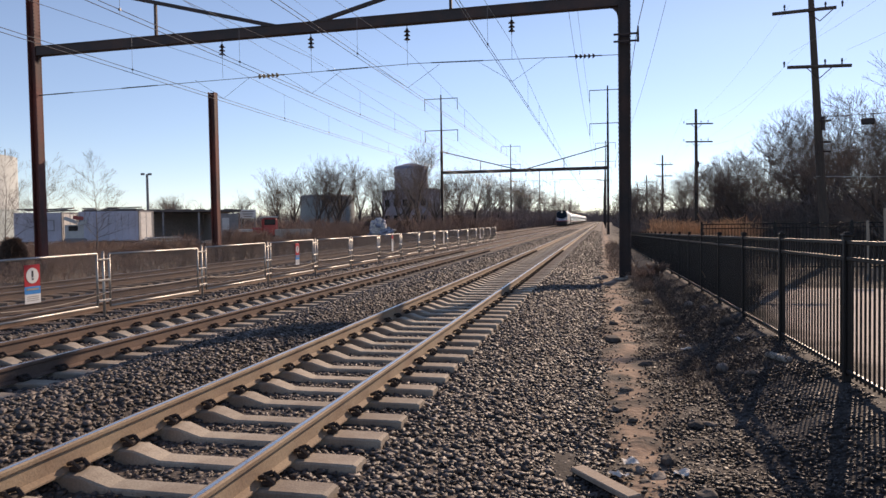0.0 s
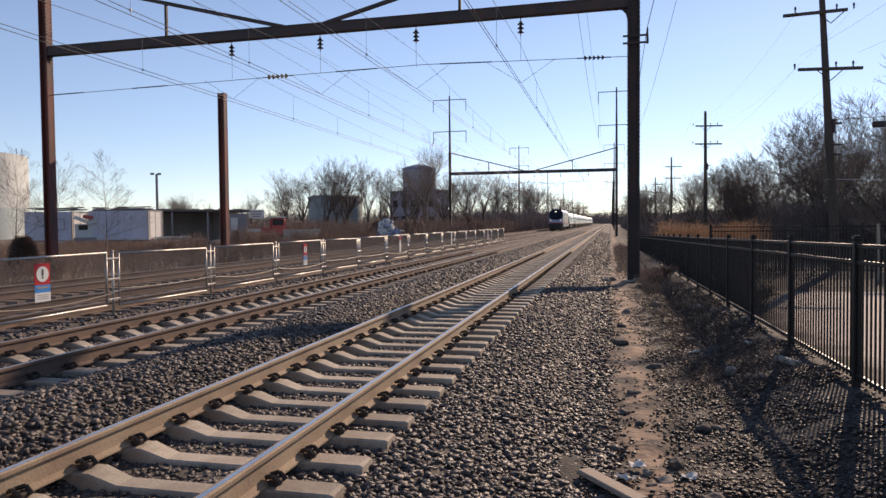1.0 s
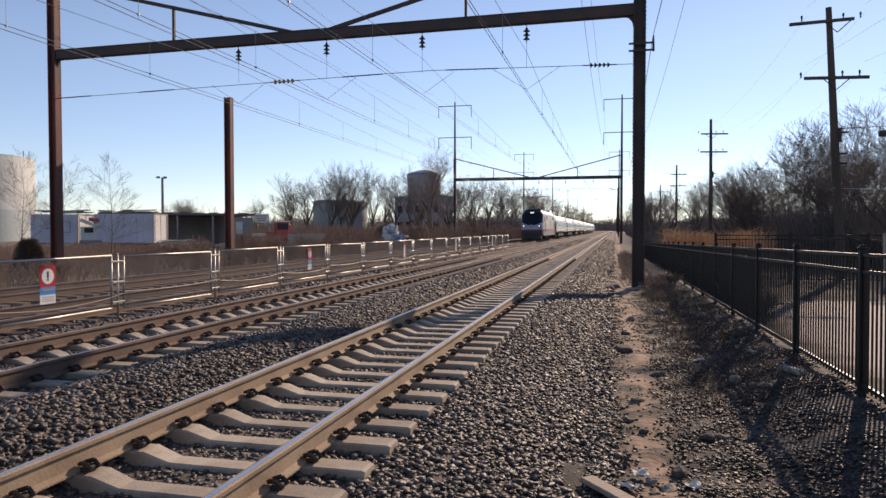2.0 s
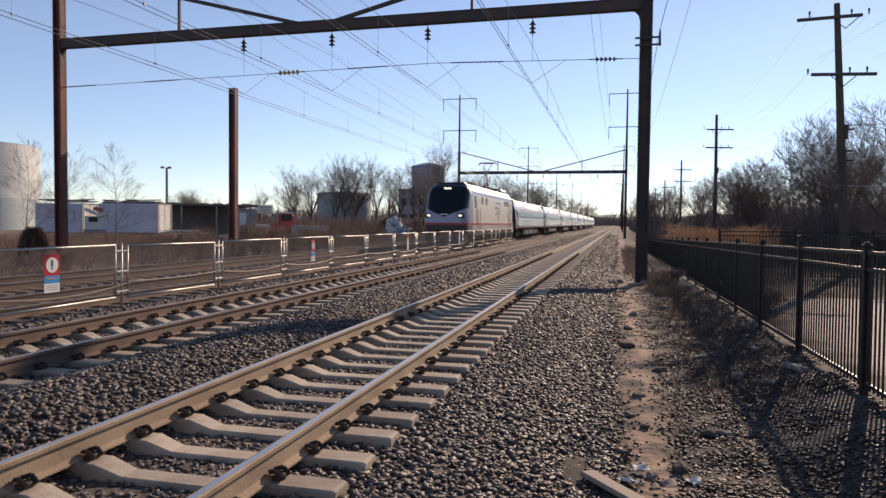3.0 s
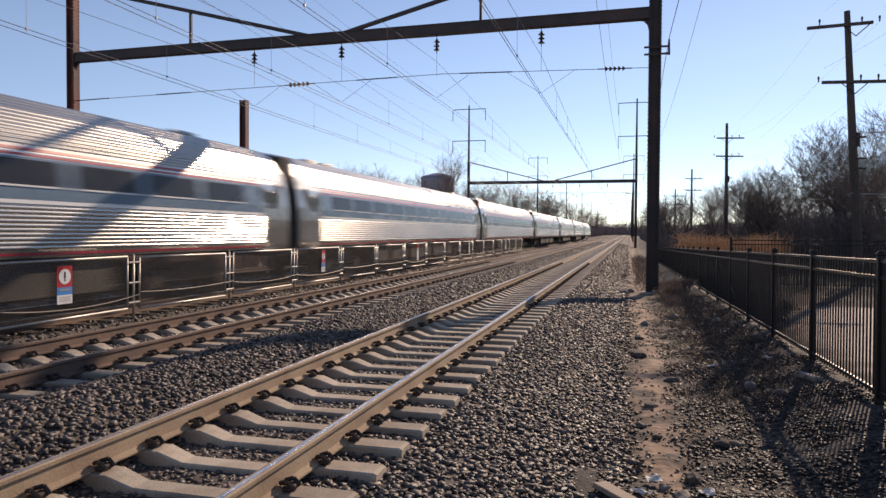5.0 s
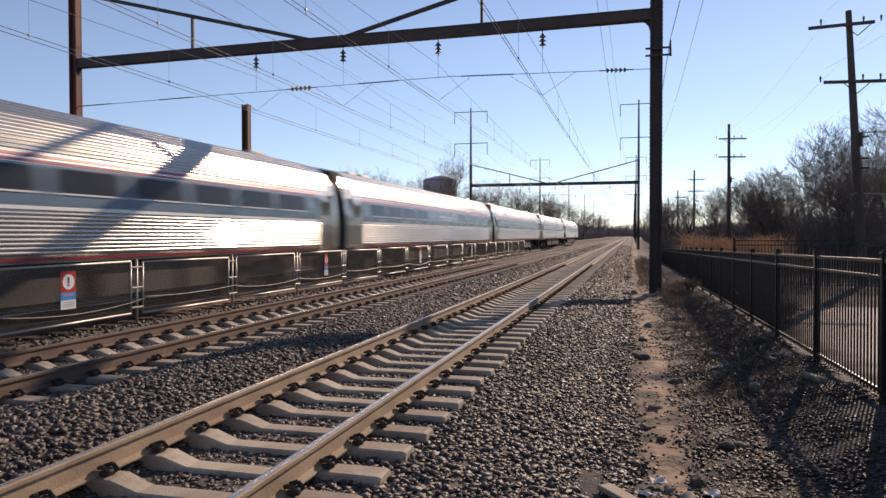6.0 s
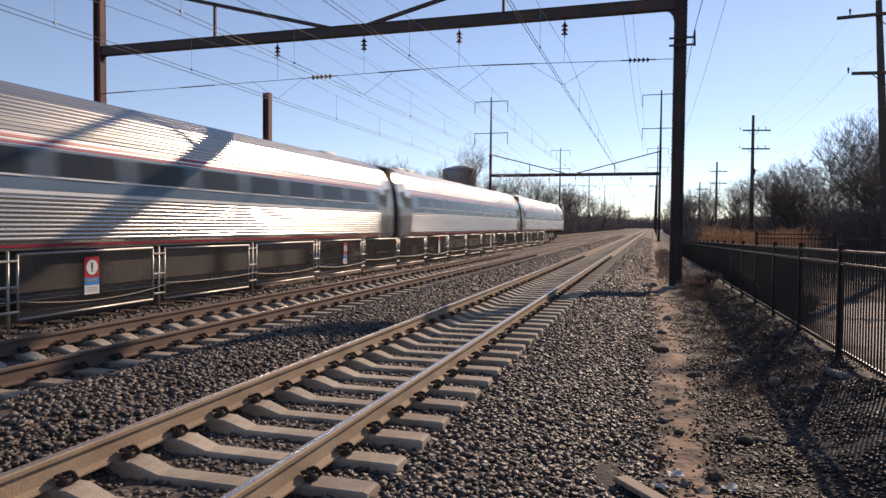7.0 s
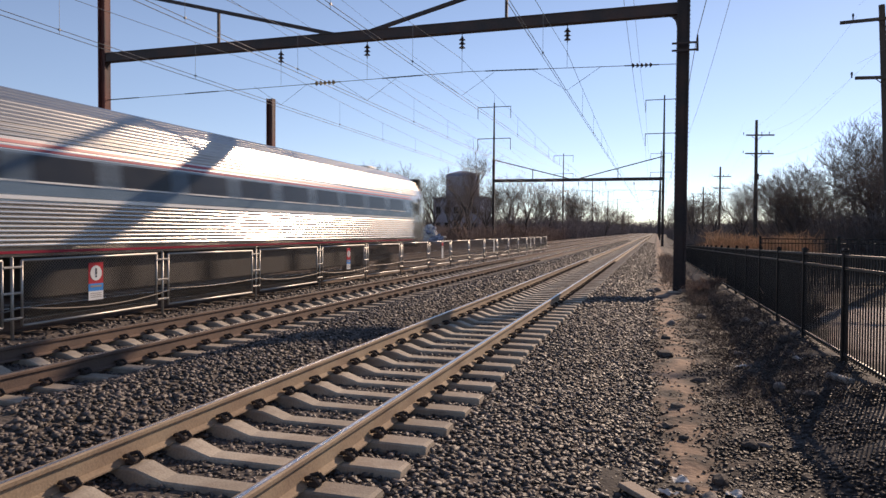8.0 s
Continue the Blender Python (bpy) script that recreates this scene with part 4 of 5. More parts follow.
    for sx in (-1, 1):
        add_box(bm, sx * 0.13, 0.09, 1.93, 0.24, 0.05, 0.06)
    part("nose_emblem", bm, M_STRIPEW, nose, "plain pale emblem bar")
    bm = bmesh.new()
    add_box(bm, 0, 0.75, 0.5, 2.6, 0.9, 0.6, None, 0.08)
    add_box(bm, 0, 0.2, 0.55, 0.4, 0.5, 0.3, None, 0.04)
    part("pilot", bm, M_RUBBER_SHADE, g, "dark front pilot with coupler")
    for nm, z0, z1, m in (("red_stripe", 1.3, 1.42, M_STRIPE), ("sill", 0.66, 1.28, M_SILL)):
        bm = bmesh.new()
        for s in (1, -1):
            add_box(bm, s * 1.475, (LOCO_L + 1.6) / 2 + 0.3, (z0 + z1) / 2, 0.06, LOCO_L - 1.8, z1 - z0)
        part(nm, bm, m, body, "red stripe along the sill" if nm == "red_stripe" else "")
    wins = [(3.1, 2.75, 0.5, 0.75), (5.6, 2.9, 0.42, 0.5), (7.2, 2.9, 0.42, 0.5)] + [(LOCO_L - 4.4 + 0.85 * i, 2.95, 0.38, 0.4) for i in range(3)] + [(LOCO_L - 1.2, 2.6, 0.4, 0.75)]
    for y, z, w, hh in wins:
        for s in (1, -1):
            part("side_window", box(s * 1.455, y, z, 0.06, w, hh, 0.02), M_LOCOGLASS, body, "small dark side window")
    for y in (4.1, LOCO_L - 2.0):
        for s in (1, -1):
            bm = bmesh.new()
            for dy in (-0.42, 0.42):
                add_box(bm, s * 1.49, y + dy, 1.85, 0.03, 0.1, 2.0)
            add_box(bm, s * 1.485, y, 1.8, 0.02, 0.76, 1.9, None, 0.01)
            part("cab_door", bm, M_LOCO, body)
            for dy in (-0.52, 0.52):
                bm = bmesh.new()
                add_tube(bm, (s * 1.54, y + dy, 0.95), (s * 1.54, y + dy, 2.3), 0.018)
                part("grab_rail", bm, M_GALV, body)
    bm = bmesh.new()
    for s in (1, -1):
        y0 = LOCO_L * 0.57
        for leaf in (((1.3, 2.5), (0.9, 2.62), (-0.4, 2.66), (-0.75, 2.5), (-0.1, 2.44)), ((1.32, 2.44), (0.5, 2.38), (-0.05, 2.22), (-0.15, 2.02), (0.6, 2.24)),
                     ((1.36, 2.4), (0.85, 2.16), (0.45, 1.84), (0.55, 1.62), (1.0, 2.0)), ((-0.3, 2.84), (1.5, 2.84), (1.4, 2.93), (-0.2, 2.95))):
            q = [bm.verts.new((s * (1.474 if z > 2.6 else 1.4905), y0 + a * 1.25, z if z > 2.7 else 2.66 + (z - 2.66) * 1.1)) for a, z in leaf]
            bm.faces.new(q if s > 0 else q[::-1])
    part("side_emblem", bm, M_LOGO, body, "plain grey swept leaves")
    bm = bmesh.new()
    rng = random.Random(3)
    add_box(bm, 0, 5.2, 3.98, 1.9, 1.4, 0.22, None, 0.06)
    for i in range(9):
        add_box(bm, rng.uniform(-0.4, 0.5), 7 + i * 1.15, 3.96, rng.uniform(0.6, 1.5), rng.uniform(0.4, 0.9), rng.uniform(0.15, 0.32), None, 0.04)
    for i in range(6):
        add_tube(bm, (0.3, 6.6 + i * 1.6, 3.9), (0.3, 6.6 + i * 1.6, 4.1), 0.06, sides=8)
    part("roof_equipment", bm, M_UNDER, g, "grey roof equipment and busbars")
    part("rear_hood", box(0, LOCO_L - 2.3, 3.98, 2.1, 3.0, 0.34, 0.14), M_LOCOBLUE, body, "navy roof hood")
    bm = bmesh.new()
    yb = LOCO_L - 5.0
    add_box(bm, 0, yb, 4.02, 1.1, 1.0, 0.12)
    add_tube(bm, (0.1, yb + 0.4, 4.08), (0.1, yb - 1.0, 5.35), 0.06, 0.045), add_tube(bm, (-0.2, yb + 0.2, 4.08), (-0.1, yb - 0.9, 5.3), 0.03, 0.03)
    for s in (-1, 1):
        add_tube(bm, (0, yb - 1.0, 5.35), (s * 0.38, yb + 0.35, 6.42), 0.035, 0.028)
    for dy in (0.15, 0.5):
        add_tube(bm, (-0.62, yb + dy, 6.5), (0.62, yb + dy, 6.5), 0.04)
        for s in (-1, 1):
            add_tube(bm, (s * 0.62, yb + dy, 6.5), (s * 0.88, yb + dy, 6.3), 0.035, 0.02)
    add_box(bm, 0, yb + 0.33, 6.45, 0.7, 0.4, 0.05)
    part("pantograph", bm, M_PANTO, g, "raised single-arm pantograph").scale = (1, 1, 0.95)
    g.scale = (1, 1, 1.085)
    for y in (4.6, LOCO_L - 4.4):
        bogie(y, g)
    bm = bmesh.new()
    add_box(bm, 0, LOCO_L / 2, 0.5, 2.4, 5.5, 0.6, None, 0.08)
    part("underfloor_box", bm, M_UNDER, g)
    return g


LOCO_L = 20.2
loco = locomotive()
cars = [passenger_car()]
for k in range(1, 8):
    cars.append(copy_thing(cars[0], pose(0, 0, 0)))
# the lounge car has a long blank stretch of blue band
lounge = cars[4]
lounge["label"] = "fluted stainless steel lounge car with a blank blue band"
lounge_body = [o for o in lounge.children if o.name.split(".")[0] == "body"][0]
blank = [o for o in lounge_body.children if o.name.split(".")[0] == "window" and -2.2 < o.location.y < 2.8]
for o in [c for w in blank for c in w.children] + blank:
    bpy.data.objects.remove(o)
for z, w in ((2.5, 2.6), (2.36, 1.5)):
    for s in (1, -1):
        bm = bmesh.new()
        add_box(bm, s * (side_x(z) + 0.006), 0.5, z, 0.02, w, 0.06)
        part("pale_bar", bm, M_STRIPEW, lounge_body)
SPEED, REAR_AT = 50.5, (3.5, 38.95)     # metres a second; the loco's rear passes this y at that time


def rear_y(t):
    return REAR_AT[1] - SPEED * (t - REAR_AT[0])

# ---- bare trees ----
M_BARK = mat("grey_bark", (0.10, 0.083, 0.074), 0.9, vary=0.25, scale=2, fine=20, second=(0.095, 0.078, 0.068), obj_random=0.25, stretch=(1, 1, 0.3))
M_TWIG = mat("winter_twigs", (0.19, 0.15, 0.128), 0.9, vary=0.2, scale=2, fine=10, bump=0, obj_random=0.25)
M_BIRCH = mat("pale_bark", (0.145, 0.12, 0.105), 0.85, vary=0.2, scale=2, fine=20, obj_random=0.1)
M_BRUSH = leafy("dry_brush", (0.37, 0.27, 0.215), (0.26, 0.18, 0.145), 0.35)
M_THICKET = leafy("dark_thicket", (0.23, 0.195, 0.18), (0.17, 0.145, 0.135), 0.25)
M_FARWOOD = mat("hazy_far_wood", (0.22, 0.175, 0.165), 0.95, vary=0.2, scale=0.1, fine=2, bump=0, second=(0.20, 0.165, 0.155), island=0.3)
M_REED = leafy("tan_reeds", (0.40, 0.29, 0.205), (0.31, 0.20, 0.135), 0.45)
M_PLUME = leafy("reed_plume", (0.62, 0.46, 0.32), (0.5, 0.36, 0.25), 0.5)
M_GRASS = leafy("dead_grass", (0.33, 0.26, 0.21), (0.22, 0.17, 0.14), 0.35)
M_BANK = leafy("dark_dead_weeds", (0.11, 0.082, 0.068), (0.07, 0.053, 0.046), 0.2)
M_EVERGREEN = mat("dark_brown_bush", (0.16, 0.11, 0.085), 0.85, vary=0.3, scale=2, fine=12, bump=0, island=0.4)


def grow(rng, segs, p, d, length, r, depth, spread, lift):
    """A limb that bends a little, then forks."""
    n = 3 if depth > 2 else 2
    for i in range(n):
        d = (d + Vector((rng.uniform(-1, 1), rng.uniform(-1, 1), rng.uniform(-0.6, 1) * lift)) * 0.16).normalized()
        q = p + d * (length / n)
        r2 = max(r * 0.86, 0.004)
        segs.append((tuple(p), tuple(q), r, r2, depth))
        if depth > 1 and i < n - 1 and rng.random() < 0.75:
            side = (d + Vector((rng.uniform(-1, 1), rng.uniform(-1, 1), rng.uniform(-0.3, 0.9))) * spread * 1.1).normalized()
            grow(rng, segs, q, side, length * rng.uniform(0.5, 0.7), r2 * 0.55, depth - 1 - (rng.random() < 0.3), spread, lift)
        p, r = q, r2
    if depth > 1:
        for _ in range(2 + (rng.random() < 0.45)):
            side = (d + Vector((rng.uniform(-1, 1), rng.uniform(-1, 1), rng.uniform(-0.35, 0.8) * lift)) * spread).normalized()
            grow(rng, segs, p, side, length * rng.uniform(0.62, 0.84), r * rng.uniform(0.55, 0.72), depth - 1, spread, lift)


def tree_kind(seed, depth, spread, lift, trunk, stems=1):
    """A bare tree about 10 m high, built once away from the others and copied."""
    rng = random.Random(seed)
    segs = []
    for s in range(stems):
        lean = Vector((rng.uniform(-1, 1), rng.uniform(-1, 1), 0)) * (0.08 if stems == 1 else 0.3)
        grow(rng, segs, Vector((0.12 * s, 0, -0.2)), (Vector((0, 0, 1)) + lean).normalized(), trunk * rng.uniform(0.9, 1.1), 0.25 / stems ** 0.4, depth, spread, lift)
    top = max(s[1][2] for s in segs)
    k = 10.0 / top
    segs = [(tuple(c * k for c in a), tuple(c * k for c in b), ra * k, max(rb * k, 0.006), dp) for a, b, ra, rb, dp in segs]
    t = thing("tree", "bare leafless tree with many fine twigs", "tree", "bare trees")
    tubes_mesh("trunk", [s[:4] for s in segs if s[4] >= depth - 1], M_BARK, t, 6)
    tubes_mesh("crown", [s[:4] for s in segs if s[4] < depth - 1], M_TWIG, t, 3)
    return t


def leader_tree(seed):
    """A slender pale tree: one leader, side limbs spreading from it, fine forked twigs."""
    rng = random.Random(seed)
    trunk, twigs = [], []
    p, r = Vector((0, 0, -0.2)), 0.11
    d = Vector((0.03, 0.02, 1)).normalized()
    n = 22
    for i in range(n):
        d = (d + Vector((rng.uniform(-1, 1), rng.uniform(-1, 1), 0.6)) * 0.07).normalized()
        q = p + d * (10.2 / n)
        trunk.append((tuple(p), tuple(q), r, r * 0.88))
        p, r = q, r * 0.88
        if i > 3:
            u = i / n
            for _ in range(1 + (rng.random() < 0.6)):
                a = rng.uniform(0, 6.283)
                out = Vector((math.cos(a), math.sin(a), rng.uniform(0.35, 0.85))).normalized()
                segs = []
                grow(rng, segs, q, out, rng.uniform(1.5, 2.3) * (1.12 - u) ** 0.7, r * 0.5, 4, 0.55, 0.8)
                twigs += [(a_, b_, ra, max(rb, 0.006)) for a_, b_, ra, rb, _ in segs]
    t = thing("tree", "bare leafless tree with many fine twigs", "tree", "bare trees")
    tubes_mesh("trunk", trunk, M_BIRCH, t, 6)
    tubes_mesh("crown", twigs, M_BIRCH, t, 3)
    return t


KINDS = [tree_kind(11, 7, 0.62, 0.9, 2.6), tree_kind(23, 7, 0.75, 0.7, 2.2), tree_kind(31, 7, 0.5, 1.0, 2.4, 2), tree_kind(47, 7, 0.7, 0.8, 1.8, 3),
         leader_tree(8), tree_kind(23, 8, 0.85, 0.6, 2.0)]
used = set()


def plant(kind, x, y, height, rz, label=""):
    k = height / 10.0 * 1.08
    m = pose(x, y, ground_z(x, y), 0, 0, rz)
    t = KINDS[kind]
    if kind in used:
        t = copy_thing(t, m)
    used.add(kind)
    t.matrix_basis = m
    t.scale = (k, k, k)
    if label:
        t["label"] = label
    return t


# beyond the yard and the tracks
for kind, x, y, h, rz in ((4, -33.2, 40.8, 6.1, 190), (4, -35.3, 35.4, 5.9, 320), (4, -46.9, 52.0, 7.2, 80)):
    plant(kind, x, y, h, rz, "slender pale bare tree at the edge of the yard")
for kind, x, y, h, rz in ((0, -62, 126, 12.4, 0), (1, -58.5, 127, 13.5, 60), (2, -55, 128, 14.8, 130), (3, -51.5, 130, 14.9, 200), (0, -47, 132, 13.6, 310), (1, -42.6, 133, 13, 15),
                          (2, -65, 132, 11, 80), (3, -39.5, 136, 13, 170), (0, -50, 150, 14, 220),
                          (1, -28.0, 106.4, 15.6, 100), (3, -33, 140, 12, 40), (0, -27, 150, 13.5, 290), (2, -36, 180, 16, 10), (1, -39, 196, 16.5, 55), (3, -33, 197, 15, 120), (0, -28, 198, 14.5, 190),
                          (2, -22, 199, 14, 260), (1, -24, 225, 15, 330), (0, -20, 230, 13, 20), (3, -30, 250, 16, 90), (2, -18, 260, 12, 180), (1, -23, 290, 14, 270), (0, -21, 330, 14, 0), (3, -19, 380, 13, 45),
                          (2, -20, 430, 14, 135), (1, -24, 165, 12, 210), (3, -45, 175, 14, 240), (0, -70, 160, 12, 60), (1, -82, 150, 10, 150), (2, -95, 140, 9, 240), (3, -88, 130, 8, 300), (1, -75, 112, 7.5, 20), (0, -66, 98, 6.5, 75)):
    plant(kind, x, y, h, rz)
# the wood across the lot
for kind, x, y, h, rz in ((5, 12.7, 45, 10.8, 0), (0, 14.0, 44, 9.0, 90), (3, 10.4, 62, 8.4, 200), (2, 12.6, 60, 8.2, 310), (1, 9.0, 84, 9.5, 40), (0, 12, 82, 9, 130), (3, 13.2, 36, 8.2, 260), (5, 15.6, 37, 11.0, 140),
                          (0, 16.5, 42, 10, 170), (1, 7.2, 100, 9.4, 300), (2, 10.6, 104, 10, 80), (3, 6.2, 122, 10, 220), (0, 9.4, 128, 11, 350), (1, 5.8, 150, 10.5, 120), (2, 8.4, 160, 12, 30), (3, 6.6, 190, 12, 75),
                          (0, 15.5, 54, 9.2, 240), (1, 18, 50, 10.5, 15), (2, 17.6, 66, 10, 145), (3, 15, 72, 9.5, 60), (0, 18.5, 33, 9.6, 205), (1, 16, 28, 8.6, 335), (3, 20.5, 40, 11, 100), (2, 14.5, 95, 11, 190),
                          (5, 11.0, 61, 9.4, 33), (5, 13.6, 57, 10.0, 210), (5, 16.8, 58, 11.0, 75), (5, 10.2, 76, 9.6, 300), (0, 6, 230, 12, 10), (1, 6.5, 280, 13, 200), (2, 6, 340, 13, 310)):
    plant(kind, x, y, h * 0.88, rz)


def sticks(name, n, area, height, lean, radius, material, label, category, seed, twig=2):
    """A thicket of thin leaning stems with side twigs, as one uncountable mass."""
    rng = np.random.RandomState(seed)
    x0, x1, y0, y1 = area
    segs = []
    for _ in range(n):
        x, y = rng.uniform(x0, x1), rng.uniform(y0, y1)
        h = height * rng.uniform(0.45, 1.0) * (0.75 + 0.4 * noise.noise((x * 0.13, y * 0.13, seed)))
        a = np.array((x, y, ground_z(x, y) - 0.05))
        d = np.array((rng.normal() * lean, rng.normal() * lean, 1.0))
        b = a + d * h
        segs.append((a, b, radius, radius * 0.4))
        for _ in range(twig):
            t = rng.uniform(0.3, 0.95)
            p = a + (b - a) * t
            e = np.array((rng.normal() * 0.7, rng.normal() * 0.7, rng.uniform(0.2, 0.9)))
            segs.append((p, p + e * h * rng.uniform(0.15, 0.35), radius * 0.6, radius * 0.25))
    return tagged(tubes_mesh(name, segs, material), label, category, kind="stuff")


sticks("yard_brush", 9000, (-34, -18.6, 14, 75), 1.3, 0.35, 0.012, M_BRUSH, "reddish brown dry brush along the outer track", "brush", 1, 3)
sticks("trailer_brush", 3600, (-47, -33, 38, 51), 1.5, 0.4, 0.014, M_BRUSH, "dry brown brush in front of the trailers", "brush", 16, 3)
sticks("far_brush", 8000, (-52, -18.4, 75, 165), 3.6, 0.3, 0.028, M_BRUSH, "tangled brown winter brush beyond the tracks", "brush", 2, 3)
sticks("lineside_thicket", 9500, (-42, -17.8, 150, 480), 8.0, 0.25, 0.055, M_FARWOOD, "grey-brown leafless thicket lining the far tracks", "thicket", 3, 3)
sticks("wood_thicket", 20000, (10.5, 26, 40, 110), 4.9, 0.22, 0.022, M_THICKET, "dark dense winter thicket under the trees", "thicket", 4, 4)
sticks("roadside_thicket", 6500, (4.6, 20, 78, 360), 4.8, 0.22, 0.045, M_THICKET, "dark leafless thicket receding beside the line", "thicket", 5, 3)
sticks("reed_bed", 2600, (3.2, 8.8, 43, 66), 2.6, 0.12, 0.014, M_REED, "tall tan dry reeds beyond the black fence", "reeds", 6, 1)
sticks("reed_plumes", 1300, (3.2, 8.8, 43, 52), 3.1, 0.12, 0.028, M_PLUME, "pale feathery reed plumes above the reed bed", "reeds", 7, 3)
def shrub(x, y, h, w, seed, material, label):
    """A low bare shrub: arching stems from one crown, each with fine twigs."""
    rng = np.random.RandomState(seed)
    t = thing("shrub", label, "shrub", "bare shrubs", at=(x, y, ground_z(x, y)))
    stems, twigs = [], []
    for _ in range(26):
        a, out = rng.uniform(0, 6.283), w * rng.uniform(0.2, 1.0)
        base = np.array((rng.normal() * 0.08, rng.normal() * 0.08, -0.05))
        mid = base + np.array((math.cos(a) * out * 0.4, math.sin(a) * out * 0.4, h * rng.uniform(0.45, 0.65)))
        tip = base + np.array((math.cos(a) * out, math.sin(a) * out, h * rng.uniform(0.6, 1.0)))
        stems += [(base, mid, 0.016, 0.011), (mid, tip, 0.011, 0.004)]
        for _ in range(22):
            p = mid + (tip - mid) * rng.uniform(-0.5, 1)
            e = rng.normal(size=3) * 0.16 * h + np.array((math.cos(a), math.sin(a), 1.0)) * 0.08 * h
            twigs.append((p, p + e, 0.008, 0.003))
    tubes_mesh("stem", stems, material, t, 4)
    tagged(tubes_mesh("crown", twigs, material, t, 3), kind="stuff")


rsh = random.Random(61)
for i in range(26):
    yy = rsh.uniform(20, 62)
    xx = -rsh.uniform(19.5, 21.5 + (yy - 18) * 0.22)
    shrub(xx, yy, rsh.uniform(0.9, 2.1), rsh.uniform(0.6, 1.4), i, M_BRUSH, "reddish brown bare shrub at the yard edge")
for i, (x, y, h, w) in enumerate(((1.5, 24.0, 0.8, 0.7), (1.9, 26.5, 0.9, 0.7), (3.2, 22.0, 1.2, 0.7), (3.2, 25.0, 1.3, 0.8), (3.1, 18.6, 1.0, 0.6), (3.3, 28.5, 1.3, 0.8), (3.1, 16.2, 0.9, 0.5))):
    shrub(x, y, h * 0.6, w * 0.8, 90 + i, M_BRUSH, "low brown dead shrub at the fence foot")
sticks("verge_grass", 1500, (0.95, 1.9, 21, 30), 0.42, 0.6, 0.006, M_GRASS, "dry tangled grass beside the gantry column", "grass", 8, 2)
sticks("verge_weeds", 900, (0.2, 1.4, 26.5, 60), 0.7, 0.5, 0.01, M_GRASS, "pale dead weeds along the ballast edge", "weeds", 12, 2)
sticks("bank_brush", 2300, (1.0, 2.3, 8.5, 24), 0.34, 0.8, 0.004, M_BANK, "dark brown dead weeds matted over the bank", "weeds", 17, 3)
sticks("bank_weeds", 260, (0.7, 2.0, 9, 19), 0.3, 0.8, 0.004, M_GRASS, "sparse dead weeds on the bank", "weeds", 13, 2)
sticks("distant_wood", 5000, (-190, -50, 160, 330), 9.5, 0.2, 0.08, M_FARWOOD, "distant grey winter wood on the skyline", "wood", 9, 3)
sticks("distant_wood", 3600, (-90, 90, 700, 1000), 17, 0.2, 0.25, M_FARWOOD, "distant grey winter wood where the tracks vanish", "wood", 10, 3)
sticks("distant_wood", 1600, (20, 90, 60, 200), 9.0, 0.2, 0.06, M_FARWOOD, "grey winter wood behind the thicket", "wood", 14, 3)


def evergreen(x, y, h, w, seed):
    """A squat conifer bush of many short needle sprays."""
    t = thing("dense_bush", "dark brown dense rounded bush beside the line", "bush", "dense bushes", at=(x, y, ground_z(x, y)))
    rng = np.random.RandomState(seed)
    segs = []
    for _ in range(6500):
        z = rng.uniform(0.05, 1) ** 1.2
        r = w * math.sqrt(max(1 - (z * 0.95) ** 2, 0.05)) * rng.uniform(0.5, 1.05)
        a = rng.uniform(0, 6.283)
        p = np.array((math.cos(a) * r, math.sin(a) * r, z * h))
        q = p + np.array((math.cos(a), math.sin(a), rng.uniform(0.2, 1.3))) * h * 0.05 + rng.normal(size=3) * 0.03 * h
        segs.append((p * np.array((0.8, 0.8, 1)), q, 0.008 * h, 0.003))
    tubes_mesh("crown", segs, M_EVERGREEN, t, 3)
    bm = bmesh.new()
    add_tube(bm, (0, 0, -0.1), (0, 0, h * 0.7), 0.06, 0.02)
    part("trunk", bm, M_BARK, t)


for x, y, h, w, s in ((-24.8, 25.3, 1.6, 0.62, 1), (-24.0, 84, 2.2, 1.8, 2), (-22.6, 110, 3.0, 1.6, 3), (-20.4, 108, 1.8, 1.2, 4), (-27.5, 82, 2.4, 1.6, 6)):
    evergreen(x, y, h, w, s)

# ---- the yard beyond the tracks ----
M_TANK = mat("tank_cream", (0.56, 0.585, 0.56), 0.6, vary=0.08, scale=0.12, fine=2, second=(0.51, 0.53, 0.50))
M_TANKGREEN = mat("tank_pale_green", (0.40, 0.46, 0.45), 0.6, vary=0.1, scale=0.12, fine=2)
# grey-green darkened all over to stand for the tank's backlit side
M_LOWTANK_SHADED = mat("low_tank_grey_green", (0.27, 0.30, 0.30), 0.7, vary=0.15, scale=0.3, fine=3, second=(0.22, 0.245, 0.245))
# white trailer sides tinted purple-grey, their shade painted in
M_TRAILER_SHADED = mat("trailer_white", (0.50, 0.49, 0.58), 0.5, vary=0.08, scale=0.5, fine=6, second=(0.42, 0.40, 0.46))
M_SHED = mat("shed_dark_metal", (0.27, 0.26, 0.26), 0.7, vary=0.2, scale=0.5, fine=6)
M_ROOFTOP = mat("shed_roof", (0.14, 0.125, 0.12), 0.8, vary=0.2, scale=0.6, fine=8)
# brick paled towards grey-purple, distance haze mixed into its colour
M_BRICK_HAZED = mat("tower_dark_brick", (0.36, 0.35, 0.39), 0.85, vary=0.15, scale=0.15, fine=3, second=(0.34, 0.305, 0.33))
M_CAP = mat("tower_cap_blue", (0.20, 0.22, 0.30), 0.6, vary=0.1)
